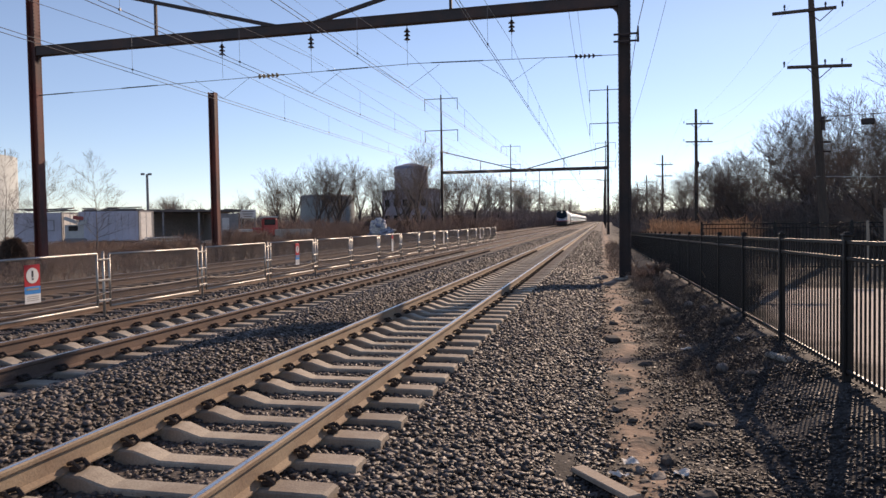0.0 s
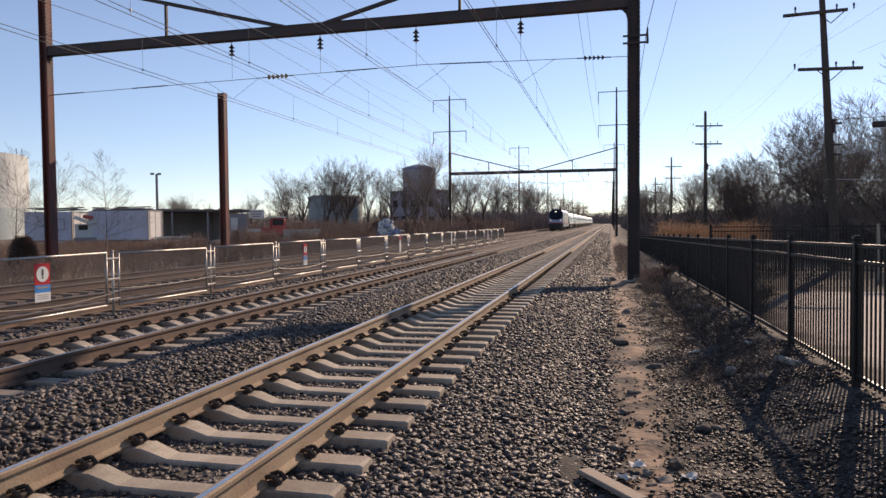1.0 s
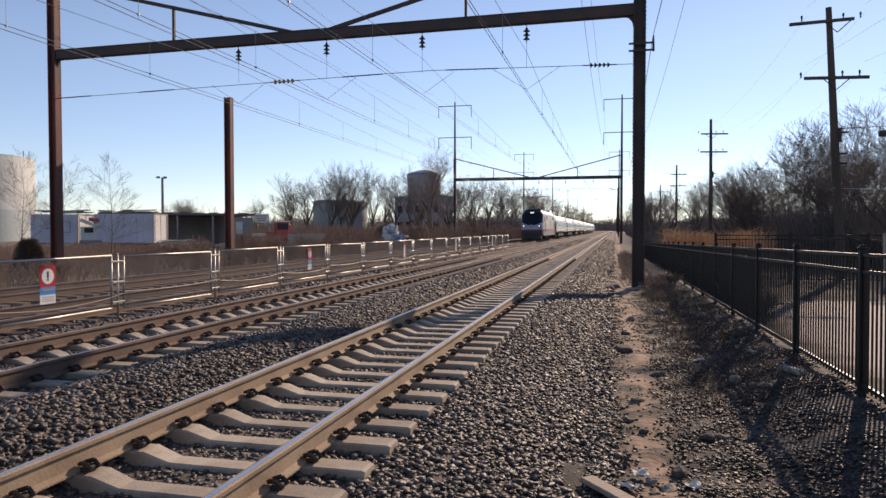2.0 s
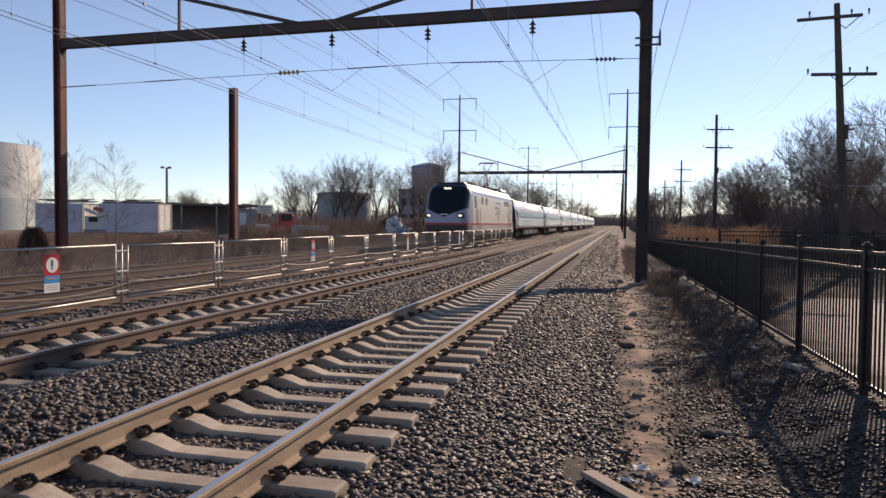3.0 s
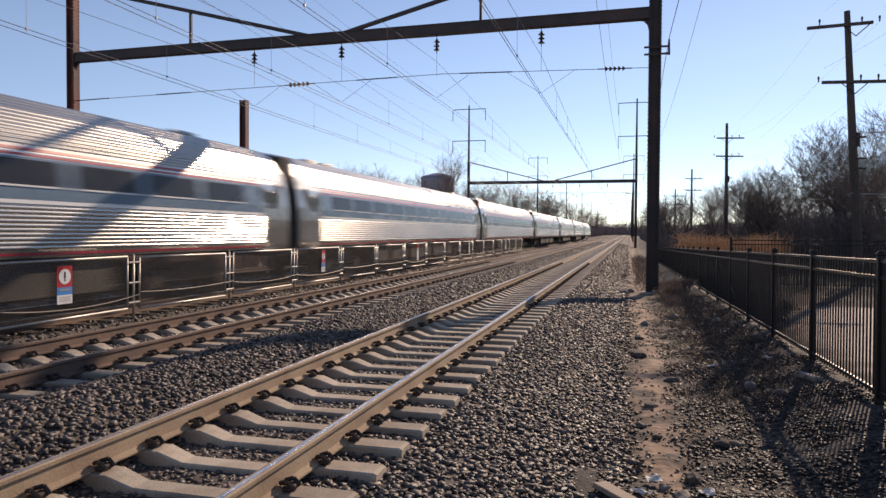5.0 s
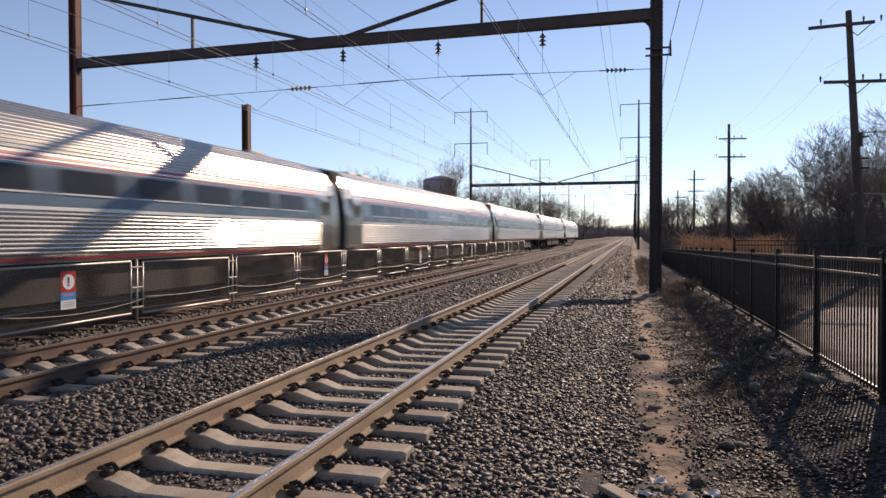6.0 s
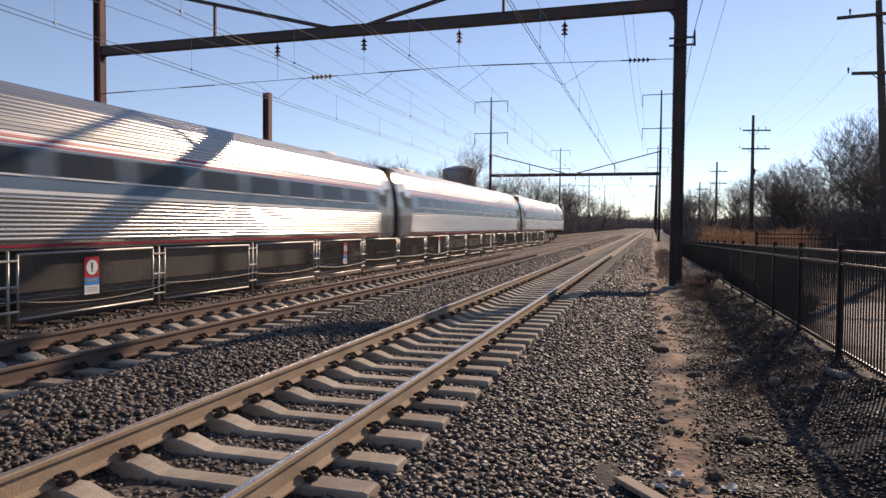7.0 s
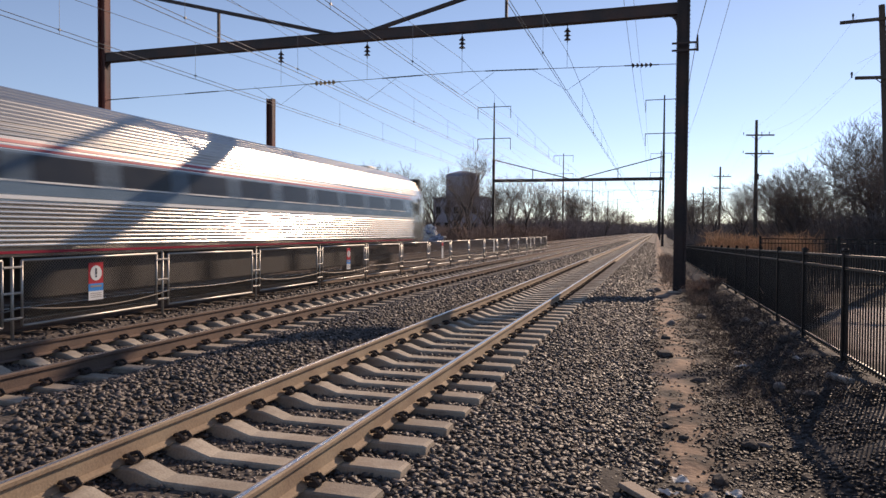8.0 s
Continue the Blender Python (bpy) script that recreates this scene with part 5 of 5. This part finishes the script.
# the dark second colour paints shaded gaps between the blue tarps
M_TARP = mat("tarp_pale_blue", (0.36, 0.40, 0.49), 0.55, vary=0.2, scale=1.6, fine=6, second=(0.16, 0.18, 0.24))
M_TRUCK = mat("truck_red", (0.45, 0.07, 0.06), 0.45, vary=0.1)
M_BEIGE = mat("block_beige", (0.42, 0.37, 0.31), 0.85, vary=0.15)
M_WOODPOLE = mat("creosote_pole", (0.09, 0.065, 0.05), 0.85, vary=0.25, scale=2, fine=25, second=(0.06, 0.045, 0.036), stretch=(1, 1, 0.15))
M_PLANK = mat("grey_plank", (0.42, 0.33, 0.25), 0.85, vary=0.2, scale=4, fine=40, stretch=(1, 6, 1))
M_LITTER = mat("litter_white", (0.62, 0.61, 0.58), 0.7, vary=0.15)
M_LUMP = mat("concrete_lump", (0.25, 0.215, 0.185), 0.9, vary=0.25, scale=6, fine=30, obj_random=0.3)
M_ROCK = mat("loose_rock", (0.12, 0.098, 0.082), 0.9, vary=0.25, scale=6, fine=30, obj_random=0.35)


def storage_tank():
    t = thing("storage_tank", "large cream storage tank with a pale green base", "tank", at=(-119.3, 103.6, 0.0))
    for nm, z0, z1, r, m in (("green_base", -0.7, 5.1, 14.06, M_TANKGREEN), ("shell", 5.1, 14.9, 14.0, M_TANK)):
        bm = bmesh.new()
        add_tube(bm, (0, 0, z0), (0, 0, z1), r, sides=96)
        part(nm, bm, m, t)
    bm = bmesh.new()
    add_tube(bm, (0, 0, 14.9), (0, 0, 16.2), 14.0, 2.0, 96)
    part("roof", bm, M_TANK, t, "shallow cone roof")
    bm = bmesh.new()
    for z in (5.1, 7.6, 10.1, 12.6, 14.8):
        add_tube(bm, (0, 0, z), (0, 0, z + 0.08), 14.03, sides=96)
    part("seam", bm, M_TANK, t)
    bm = bmesh.new()
    add_tube(bm, (9, 8, 15.1), (9, 8, 16.6), 0.1)
    part("vent_pipe", bm, M_SHED, t)


def box_trailer(x, y, rz, l, label):
    t = thing("box_trailer", label, "trailer", "white box trailers", at=(x, y, ground_z(x, y)), rz=rz)
    body = part("body", box(0, 0, 2.2, l, 2.5, 2.55, 0.04), M_TRAILER_SHADED, t)
    bm = bmesh.new()
    for i in range(int(l / 0.6)):
        add_box(bm, -l / 2 + 0.3 + 0.6 * i, -1.262, 2.2, 0.04, 0.03, 2.5)
    tagged(part("side_ribs", bm, M_TRAILER_SHADED, body), kind="stuff")
    for s in (-1, 1):
        bm = bmesh.new()
        add_box(bm, l / 2 + 0.02, s * 0.6, 2.2, 0.04, 1.12, 2.35, None, 0.01)
        door = part("rear_door", bm, M_LITTER, body)
        part("hinge_bar", box(l / 2 + 0.05, s * 1.0, 2.2, 0.03, 0.05, 2.3), M_SHED, door)
    bm = bmesh.new()
    for s in (-1, 1):
        add_box(bm, l / 2 + 0.03, s * 1.22, 2.2, 0.08, 0.1, 2.6)
    add_box(bm, l / 2 + 0.03, 0, 3.45, 0.08, 2.5, 0.1)
    part("door_frame", bm, M_SHED, body)
    if l < 5:
        bm = bmesh.new()
        for dx in (0.1, 1.5):
            add_box(bm, dx, -1.285, 2.35, 0.06, 0.03, 0.95)
        for z in (1.9, 2.8):
            add_box(bm, 0.8, -1.285, z, 1.46, 0.03, 0.06)
        part("hatch_frame", bm, M_SHED, body, "dark side hatch frame")
    bm = bmesh.new()
    add_box(bm, 0, 0, 0.8, l * 0.96, 1.1, 0.22)
    add_box(bm, -l * 0.3, 0, 0.4, 0.3, 1.4, 0.8)
    part("chassis", bm, M_SHED, t)
    for dx in (l * 0.28, l * 0.38):
        for s in (-1, 1):
            bm = bmesh.new()
            add_tube(bm, (dx, s * 0.8, 0.48), (dx, s * 1.15, 0.48), 0.48, sides=16)
            part("wheel", bm, M_RUBBER_SHADE, t)


storage_tank()
box_trailer(-48.2, 52.9, 10, 4.3, "white box trailer parked in the yard")
box_trailer(-41.6, 53.6, 8, 5.4, "long white box trailer with a closed pale door")
box_trailer(-46.6, 58.0, 250, 3.0, "short white trailer between two longer ones")


def shed():
    s = thing("open_shed", "long low dark open-fronted shed with a flat roof", "shed", at=(-45.6, 66.1, -0.58), rz=38)
    bm = bmesh.new()
    add_box(bm, 0, 0, 3.7, 15, 8, 0.22, None, 0.03)
    for i in range(10):
        add_box(bm, -6.8 + 1.45 * i, -3.9, 3.84, 1.0, 0.3, 0.08)
    part("roof", bm, M_ROOFTOP, s)
    part("back_wall", box(0, 3.8, 1.8, 14.6, 0.2, 3.6), M_SHED, s)
    for i in range(5):
        part("post", box(-7.1 + 3.45 * i, -3.7, 1.8, 0.16, 0.16, 3.6, 0.01), M_SHED, s)
    part("partition", box(4.6, 0, 1.7, 0.15, 7.4, 3.4), M_SHED, s)
    part("notice", box(5.9, -3.82, 2.3, 0.7, 0.05, 1.3), M_LITTER, s, "plain white notice")
    part("gable_wall", box(6.0, -3.7, 1.7, 2.4, 0.15, 3.4), M_SHED, s)


def yard_details():
    p = thing("yard_light", "tall grey yard light with twin lamp heads", "light pole", at=(-49.5, 69.1, -0.6))
    bm = bmesh.new()
    add_tube(bm, (0, 0, 0), (0, 0, 8.0), 0.16, 0.13, 8)
    part("pole", bm, M_SHED, p)
    for dx in (-0.55, 0.35):
        bm = bmesh.new()
        add_box(bm, dx * 0.8, 0, 8.0, 0.42, 0.25, 0.24, Matrix.Rotation(radians(40), 4, "Z"), 0.05)
        part("lamp_head", bm, M_SHED, p)
    s = thing("board_sign", "white board sign on posts above the brush", "sign", at=(-38.0, 70.4, -0.55), rz=28)
    bd = part("board", box(0, 0, 3.35, 1.7, 0.08, 0.95, 0.01), M_WHITE, s)
    for i in range(3):
        part("print_line", box(0, -0.05, 3.6 - 0.26 * i, 1.3 - 0.2 * i, 0.02, 0.11), M_MESH, bd)
    for dx in (-0.7, 0.7):
        part("post", box(dx, 0, 1.5, 0.1, 0.1, 3.0), M_SHED, s)
    r = thing("parked_truck", "red parked truck with a white bed", "truck", at=(-36.2, 70.5, -0.45), rz=28)
    part("cab", box(0.6, 0, 1.7, 1.6, 1.9, 1.9, 0.2), M_TRUCK, r)
    part("hood", box(-0.7, 0, 1.2, 1.1, 1.8, 0.9, 0.15), M_TRUCK, r)
    part("window", box(0.6, -0.97, 2.2, 1.1, 0.04, 0.6, 0.05), M_CARGLASS, r)
    part("bed", box(-1.9, 0, 1.35, 1.6, 1.9, 0.3, 0.05), M_LITTER, r)
    part("roof_rack", box(0.6, 0, 2.72, 1.7, 1.8, 0.12, 0.03), M_LITTER, r)
    r.scale = (1.05, 1.05, 1.05)
    for dx in (-1.4, 1.0):
        bm = bmesh.new()
        add_tube(bm, (dx, -1.0, 0.42), (dx, 1.0, 0.42), 0.42, sides=16)
        part("wheel", bm, M_RUBBER_SHADE, r)
    w = thing("block_wall", "low beige concrete block wall", "wall", at=(-31.7, 68.0, -0.55), rz=25)
    for j in range(2):
        for i in range(6):
            part("block", box(-1.6 + 0.64 * i + 0.15 * j, 0, 0.45 + 0.8 * j, 0.62, 0.6, 0.78, 0.04), M_BEIGE, w)
    for cx, cy, n, ln, seed in ((-36.6, 52.6, 16, 3.4, 2), (-43.8, 47.6, 9, 2.2, 5), (-38.6, 58.4, 8, 2.4, 9), (-34.4, 57.6, 7, 2.0, 12)):
        c = thing("scrap_stack", "loose stack of pale boards and pipes in the yard", "scrap", "scrap stacks", at=(cx, cy, -0.55), rz=38)
        rng = random.Random(seed)
        for s in (-0.8, 0.8):
            part("bearer", box(s * ln * 0.35, 0, 0.25, 0.15, 1.3, 0.5), M_SHED, c)
        for i in range(n):
            z = 0.55 + 0.09 * (i // 2)
            m = Matrix.Translation((rng.uniform(-0.3, 0.3), rng.uniform(-0.5, 0.5), z)) @ Matrix.Rotation(radians(rng.uniform(-9, 9)), 4, "Z") @ Matrix.Rotation(radians(rng.uniform(-3, 3)), 4, "Y")
            bm = bmesh.new()
            add_box(bm, 0, 0, 0, ln * rng.uniform(0.6, 1.1), rng.uniform(0.1, 0.3), 0.07, m, 0.01)
            part("board", bm, M_LITTER if rng.random() < 0.6 else M_BEIGE, c)
    wr = thing("wrecked_van", "wrecked white van body with a torn red roof edge", "wreck", at=(-43.9, 51.9, -0.55), rz=40)
    part("side_panel", box(0, 0, 1.75, 2.3, 0.1, 1.2, 0.03), M_LITTER, wr)
    for k, (dx, z, w, tilt, m) in enumerate(((-0.7, 2.75, 1.0, 24, M_LITTER), (0.45, 2.6, 1.3, -18, M_LITTER), (-0.1, 2.95, 0.8, 8, M_TRUCK))):
        bm = bmesh.new()
        add_box(bm, 0, 0, 0, w, 0.9, 0.3, Matrix.Translation((dx, 0.1 + 0.12 * k, z)) @ Matrix.Rotation(radians(tilt), 4, "Y"), 0.02)
        part("roof_sheet", bm, m, wr)
    part("window", box(-0.5, -0.06, 2.05, 0.7, 0.04, 0.42, 0.04), M_CARGLASS, wr)
    part("base", box(0, 0.5, 0.75, 2.5, 1.4, 0.9, 0.08), M_SHED, wr)
    rng = random.Random(15)
    for cx, cy, l, rz, z in ((-48.2, 52.9, 4.3, 10, 2.93), (-41.6, 53.6, 5.4, 8, 2.92)):
        jk = thing("roof_scrap", "dark boards and pipes lying on a trailer roof", "scrap", "scrap on the trailer roofs", at=(cx, cy, z), rz=rz)
        for k in range(9):
            bm = bmesh.new()
            m = Matrix.Translation((rng.uniform(-0.42, 0.42) * l, rng.uniform(-1.1, 0.8), 0.1 + 0.03 * k)) @ Matrix.Rotation(radians(rng.uniform(-12, 12)), 4, "Z") @ Matrix.Rotation(radians(rng.uniform(-2, 2)), 4, "Y")
            add_box(bm, 0, 0, 0, rng.uniform(0.8, 2.6), rng.uniform(0.1, 0.35), rng.uniform(0.05, 0.14), m)
            part("board", bm, M_ROOFTOP if rng.random() < 0.75 else M_BEIGE, jk)
    h = thing("tarp_heap", "heap of pale blue tarpaulins and scrap", "heap", at=(-24.4, 75.8, -0.5))
    rng = random.Random(8)
    for i in range(18):
        bm = bmesh.new()
        z = 0.3 + 2.0 * i / 17
        reach = 1.35 - 0.42 * z
        bmesh.ops.create_icosphere(bm, subdivisions=3, radius=1.0, matrix=Matrix.Translation((rng.uniform(-1, 1) * reach, rng.uniform(-1, 1) * reach, z)) @ Matrix.Rotation(rng.uniform(-0.6, 0.6), 4, "Y") @ Matrix.Diagonal((rng.uniform(0.5, 0.85), rng.uniform(0.4, 0.7), rng.uniform(0.25, 0.45), 1)))
        for v in bm.verts:
            v.co += v.normal * (0.38 * noise.noise(v.co * 2.6) + 0.2 * noise.noise(v.co * 6))
            v.co.z = max(v.co.z, -0.05)
        part("tarp", bm, M_TARP if i % 3 else M_LITTER, h)
    b = thing("low_tank", "squat grey-green storage tank behind bare trees", "tank", at=(-66.0, 162.0, -0.6))
    bm = bmesh.new()
    add_tube(bm, (0, 0, 0), (0, 0, 8.8), 6.6, sides=64)
    part("shell", bm, M_LOWTANK_SHADED, b)
    bm = bmesh.new()
    add_tube(bm, (0, 0, 8.8), (0, 0, 9.2), 6.7, 6.0, 64)
    part("rim", bm, M_SHED, b)
    tw = thing("brick_tower", "dark brick tower with a bluish domed cap", "tower", at=(-48.3, 175.5, -0.6), rz=-15)
    bm = bmesh.new()
    add_tube(bm, (0, 0, 0), (0, 0, 15.9), 4.1, 4.35, 40)
    part("shaft", bm, M_BRICK_HAZED, tw)
    bm = bmesh.new()
    add_tube(bm, (0, 0, 15.9), (0, 0, 16.6), 4.45, 4.2, 40), add_tube(bm, (0, 0, 16.6), (0, 0, 17.4), 4.2, 1.4, 40)
    part("cap", bm, M_CAP, tw)
    bl = thing("brick_building", "dark two-storey brick building behind brush", "building", at=(-47.0, 170.5, -0.6), rz=-15)
    part("wall", box(0, 0, 5.1, 13.6, 6, 10.2), M_BRICK_HAZED, bl)
    part("roof", box(0, 0, 10.3, 14.0, 6.4, 0.3), M_SHED, bl)
    for i in range(5):
        for z in (3.2, 7.2):
            wd = part("window", box(-5.2 + 2.6 * i, -3.0, z, 1.3, 0.12, 1.7), M_CARGLASS, bl)
            part("sill", box(-5.2 + 2.6 * i, -3.1, z - 0.95, 1.5, 0.16, 0.14), M_BEIGE, wd)


shed()
yard_details()


# ---- utility poles ----
def utility_pole(x, y, z_top, lean, drops):
    p = thing("utility_pole", "dark creosoted wooden utility pole with two crossarms", "utility pole", "utility poles along the lot", at=(x, y, ground_z(x, y)))
    h = z_top - ground_z(x, y)
    bm = bmesh.new()
    add_tube(bm, (lean, 0, -0.2), (lean * 0.05, 0, h * 0.5), 0.2, 0.17, 10), add_tube(bm, (lean * 0.05, 0, h * 0.5), (-lean * 0.8, 0, h), 0.17, 0.12, 10)
    part("pole", bm, M_WOODPOLE, p)
    for z in (h - drops[0], h - drops[1]):
        bm = bmesh.new()
        add_box(bm, -lean * 0.6, -0.16, z, 2.5, 0.1, 0.13, Matrix.Rotation(radians(1.5 if z < h - 1 else -2), 4, "Y"), 0.01)
        arm = part("crossarm", bm, M_WOODPOLE, p)
        for dx in (-1.15 - lean * 0.6, 0.45 - lean * 0.6, 1.1 - lean * 0.6):
            bm = bmesh.new()
            add_tube(bm, (dx, -0.16, z + 0.05), (dx, -0.16, z + 0.2), 0.03)
            add_tube(bm, (dx, -0.16, z + 0.18), (dx, -0.16, z + 0.29), 0.05, 0.035, 8)
            part("pin_insulator", bm, M_INSUL, arm)
        bm = bmesh.new()
        for s in (-1, 1):
            add_tube(bm, (s * 0.5, -0.2, z - 0.05), (0, -0.18, z - 0.5), 0.02)
        part("brace", bm, M_DARKSTEEL, arm)
    bm = bmesh.new()
    add_tube(bm, (0.16, -0.1, h - 5.7), (0.16, -0.1, h - 5.1), 0.1, sides=12)
    part("cutout_canister", bm, M_DARKSTEEL, p, "small dark canister")
    for z in (h - 5.3, h - 6.2, h - 6.6):
        part("bracket", box(0.22, -0.15, z, 0.5, 0.07, 0.07), M_DARKSTEEL, p)


UP = [(9.0, 33.0, 10.95, 0.38), (9.0, 73.0, 12.3, 0.05), (9.0, 113, 11.4, 0.0), (9.0, 153, 10.8, 0.0), (9, 193, 11, 0)]
for i, (x, y, z, lean) in enumerate(UP):
    utility_pole(x, y, z, lean, (0.6, 3.0) if i == 0 else (1.45, 3.2))
for dx, dz in ((-1.15, -0.3), (1.1, -0.3), (-1.15, -2.7), (1.1, -2.7), (0.1, -5.6), (0.3, -6.9)):
    bm = bmesh.new()
    hang(bm, (9 + dx, -10, 11 + dz), (9 + dx, 33, 11.3 + dz), 0.9, 0.004)
    for (x0, y0, z0, _), (x1, y1, z1, _) in zip(UP, UP[1:]):
        hang(bm, (x0 + dx, y0, z0 + dz), (x1 + dx, y1, z1 + dz - 0.8), 0.9, 0.0035)
    tagged(link("service_wire", bm, M_WIRE), "dark service wire slung between utility poles", "wire", "service wires")
bm = bmesh.new()
hang(bm, (8.9, 32.8, 3.3), (30, 42, 4.6), 0.4, 0.02)
hang(bm, (8.9, 33.2, 3.3), (12.5, 45, 4.0), 0.15, 0.02)
tagged(link("service_wire", bm, M_GALV), "pale thick cable crossing in front of the wood", "wire", "service wires")
bx = thing("splice_box", "small dark splice box hung on a cable", "box", at=(10.6, 32.0, 5.45))
part("case", box(0, 0, 0, 0.5, 0.2, 0.26, 0.05), M_DARKSTEEL, bx)
bm = bmesh.new()
add_tube(bm, (-0.2, 0, 0.1), (-0.2, 0, 0.3), 0.015), add_tube(bm, (0.2, 0, 0.1), (0.2, 0, 0.3), 0.015), add_tube(bm, (-1.5, 0.4, 0.3), (6, -1, 0.35), 0.012)
part("hanger", bm, M_DARKSTEEL, bx)
for x, y, h in ((9.2, 27.5, 1.9), (8.9, 28.6, 1.5), (9.4, 26.5, 2.3)):
    sk = thing("wooden_stake", "weathered yellow-brown wooden stake beyond the lot", "stake", "stakes by the lot", at=(x, y, ground_z(x, y)))
    bm = bmesh.new()
    add_tube(bm, (0, 0, -0.2), (-0.08, 0, h), 0.06, 0.05, 8)
    part("shaft", bm, M_PLANK, sk)


# ---- odds and ends on the path ----
def rock(x, y, r, seed, dark=True):
    bm = bmesh.new()
    rng = random.Random(seed)
    bmesh.ops.create_icosphere(bm, subdivisions=2, radius=r, matrix=Matrix.Diagonal((rng.uniform(0.8, 1.5), rng.uniform(0.7, 1.1), rng.uniform(0.45, 0.8), 1)))
    for v in bm.verts:
        v.co += v.normal * r * 0.45 * noise.noise(v.co / r * 1.1 + Vector((seed, 0, 0)))
    ob = link("rock", bm, M_ROCK if dark else M_LUMP)
    ob.matrix_basis = pose(x, y, ground_z(x, y) + r * 0.25, 0, 0, rng.uniform(0, 360))
    return tagged(ob, "angular dark rock on the sandy path" if dark else "pale broken concrete lump on the ground", "rock", "loose rocks")


rr = random.Random(21)
for i, (x, y, r, d) in enumerate(((0.18, 12.6, 0.14, 1), (0.28, 8.9, 0.09, 1), (0.12, 8.0, 0.06, 1), (0.3, 7.6, 0.05, 1), (1.55, 9.9, 0.11, 0), (0.6, 10.5, 0.08, 1), (0.05, 26.4, 0.14, 0), (-0.15, 25.9, 0.16, 0),
                                  (0.95, 25.8, 0.17, 0), (1.1, 18.2, 0.14, 0), (0.55, 6.35, 0.08, 1), (0.3, 6.1, 0.04, 0), (0.35, 5.75, 0.03, 0), (1.9, 16.6, 0.12, 0), (2.1, 15.6, 0.1, 0), (2.15, 13.2, 0.12, 1), (0.2, 14.6, 0.09, 1),
                                  (0.35, 17.0, 0.1, 0), (1.35, 12.7, 0.09, 0), (1.8, 9.2, 0.07, 0), (0.9, 7.4, 0.07, 1), (0.75, 5.5, 0.09, 1))):
    rock(x, y, r, i, d == 1)
for i in range(14):
    rock(rr.uniform(-0.1, 2.2), rr.uniform(5, 26), rr.uniform(0.025, 0.06), 100 + i, rr.random() < 0.65)
pl = thing("timber_plank", "short weathered timber plank lying on the gravel", "plank", at=(0.0, 5.6, ground_z(-0.1) + 0.07), rz=38)
part("board", box(0, 0, 0, 0.13, 0.72, 0.045, 0.008), M_PLANK, pl)
pc = thing("pipe_offcut", "short pale pipe offcut lying by the path", "pipe", at=(0.02, 5.15, ground_z(0) + 0.04), rz=60)
bm = bmesh.new()
add_tube(bm, (-0.14, 0, 0), (0.14, 0, 0), 0.04, sides=12)
part("tube", bm, M_GALV, pc)
for i, (x, y, rz) in enumerate(((0.22, 6.2, 20), (0.62, 5.95, 80), (0.12, 5.85, 140), (1.25, 11.4, 30), (2.0, 11.3, 60))):
    bm = bmesh.new()
    rng = random.Random(i)
    bmesh.ops.create_grid(bm, x_segments=5, y_segments=5, size=0.06)
    for v in bm.verts:
        v.co.z = 0.05 * noise.noise(v.co * 14 + Vector((i * 3, 0, 0))) + 0.03
    bmesh.ops.solidify(bm, geom=bm.faces, thickness=0.004)
    lt = link("litter_scrap", bm, M_LITTER)
    lt.matrix_basis = pose(x, y, ground_z(x, y) + 0.02, 0, 0, rz)
    tagged(lt, "crumpled white scrap of litter on the ground", "litter", "litter scraps")
bk = thing("concrete_kerb_block", "pale concrete kerb block lying at the fence foot", "block", at=(2.2, 9.7, ground_z(2.2, 9.7) + 0.02), rz=24)
part("block", box(0, 0, 0, 0.1, 0.42, 0.07, 0.015), M_BEIGE, bk)

# fine gravel on the bank
M_GRAVEL = mat("cinder_gravel", (0.048, 0.038, 0.033), 0.64, spec=0.45, vary=0.25, scale=9, fine=60, second=(0.04, 0.031, 0.027), island=0.65)
rs2 = np.random.RandomState(77)
n = 42000
gx = rs2.uniform(-0.25, 2.55, n)
gy = 4 + 20 * rs2.uniform(0, 1, n) ** 1.5
wig = np.array([0.16 * noise.noise((4, float(b) * 0.5, 1)) + 0.1 * noise.noise((1, float(b) * 1.7, 5)) for b in gy])
wide = np.array([0.14 + 0.2 * noise.noise((9, float(b) * 0.45, 2)) for b in gy])
keep = rs2.uniform(0, 1, n) < np.interp(np.abs(gx - 0.3 - wig) - wide, [-0.08, 0.06, 0.3], [0.05, 0.3, 0.92])
gx, gy = gx[keep], gy[keep]
gz = np.array([ground_z(float(a), float(b)) + 0.07 * noise.noise((float(a) * 1.3, float(b) * 1.3, 0)) for a, b in zip(gx, gy)])
stones("bank_gravel", np.stack([gx, gy, gz + 0.006], 1), rs2.uniform(0.008, 0.024, len(gx)), M_GRAVEL, "fine dark gravel scattered on the bank", 6)


# ---- what moves ----
def motions():
    times = [i / 10 for i in range(81)]
    walk(loco, [(t, pose(TX, rear_y(t) - LOCO_L, 0)) for t in times])
    for k, c in enumerate(cars):
        walk(c, [(t, pose(TX, rear_y(t) + 1.95 + CAR_PITCH * k + 13.265, 0)) for t in times])


motions()
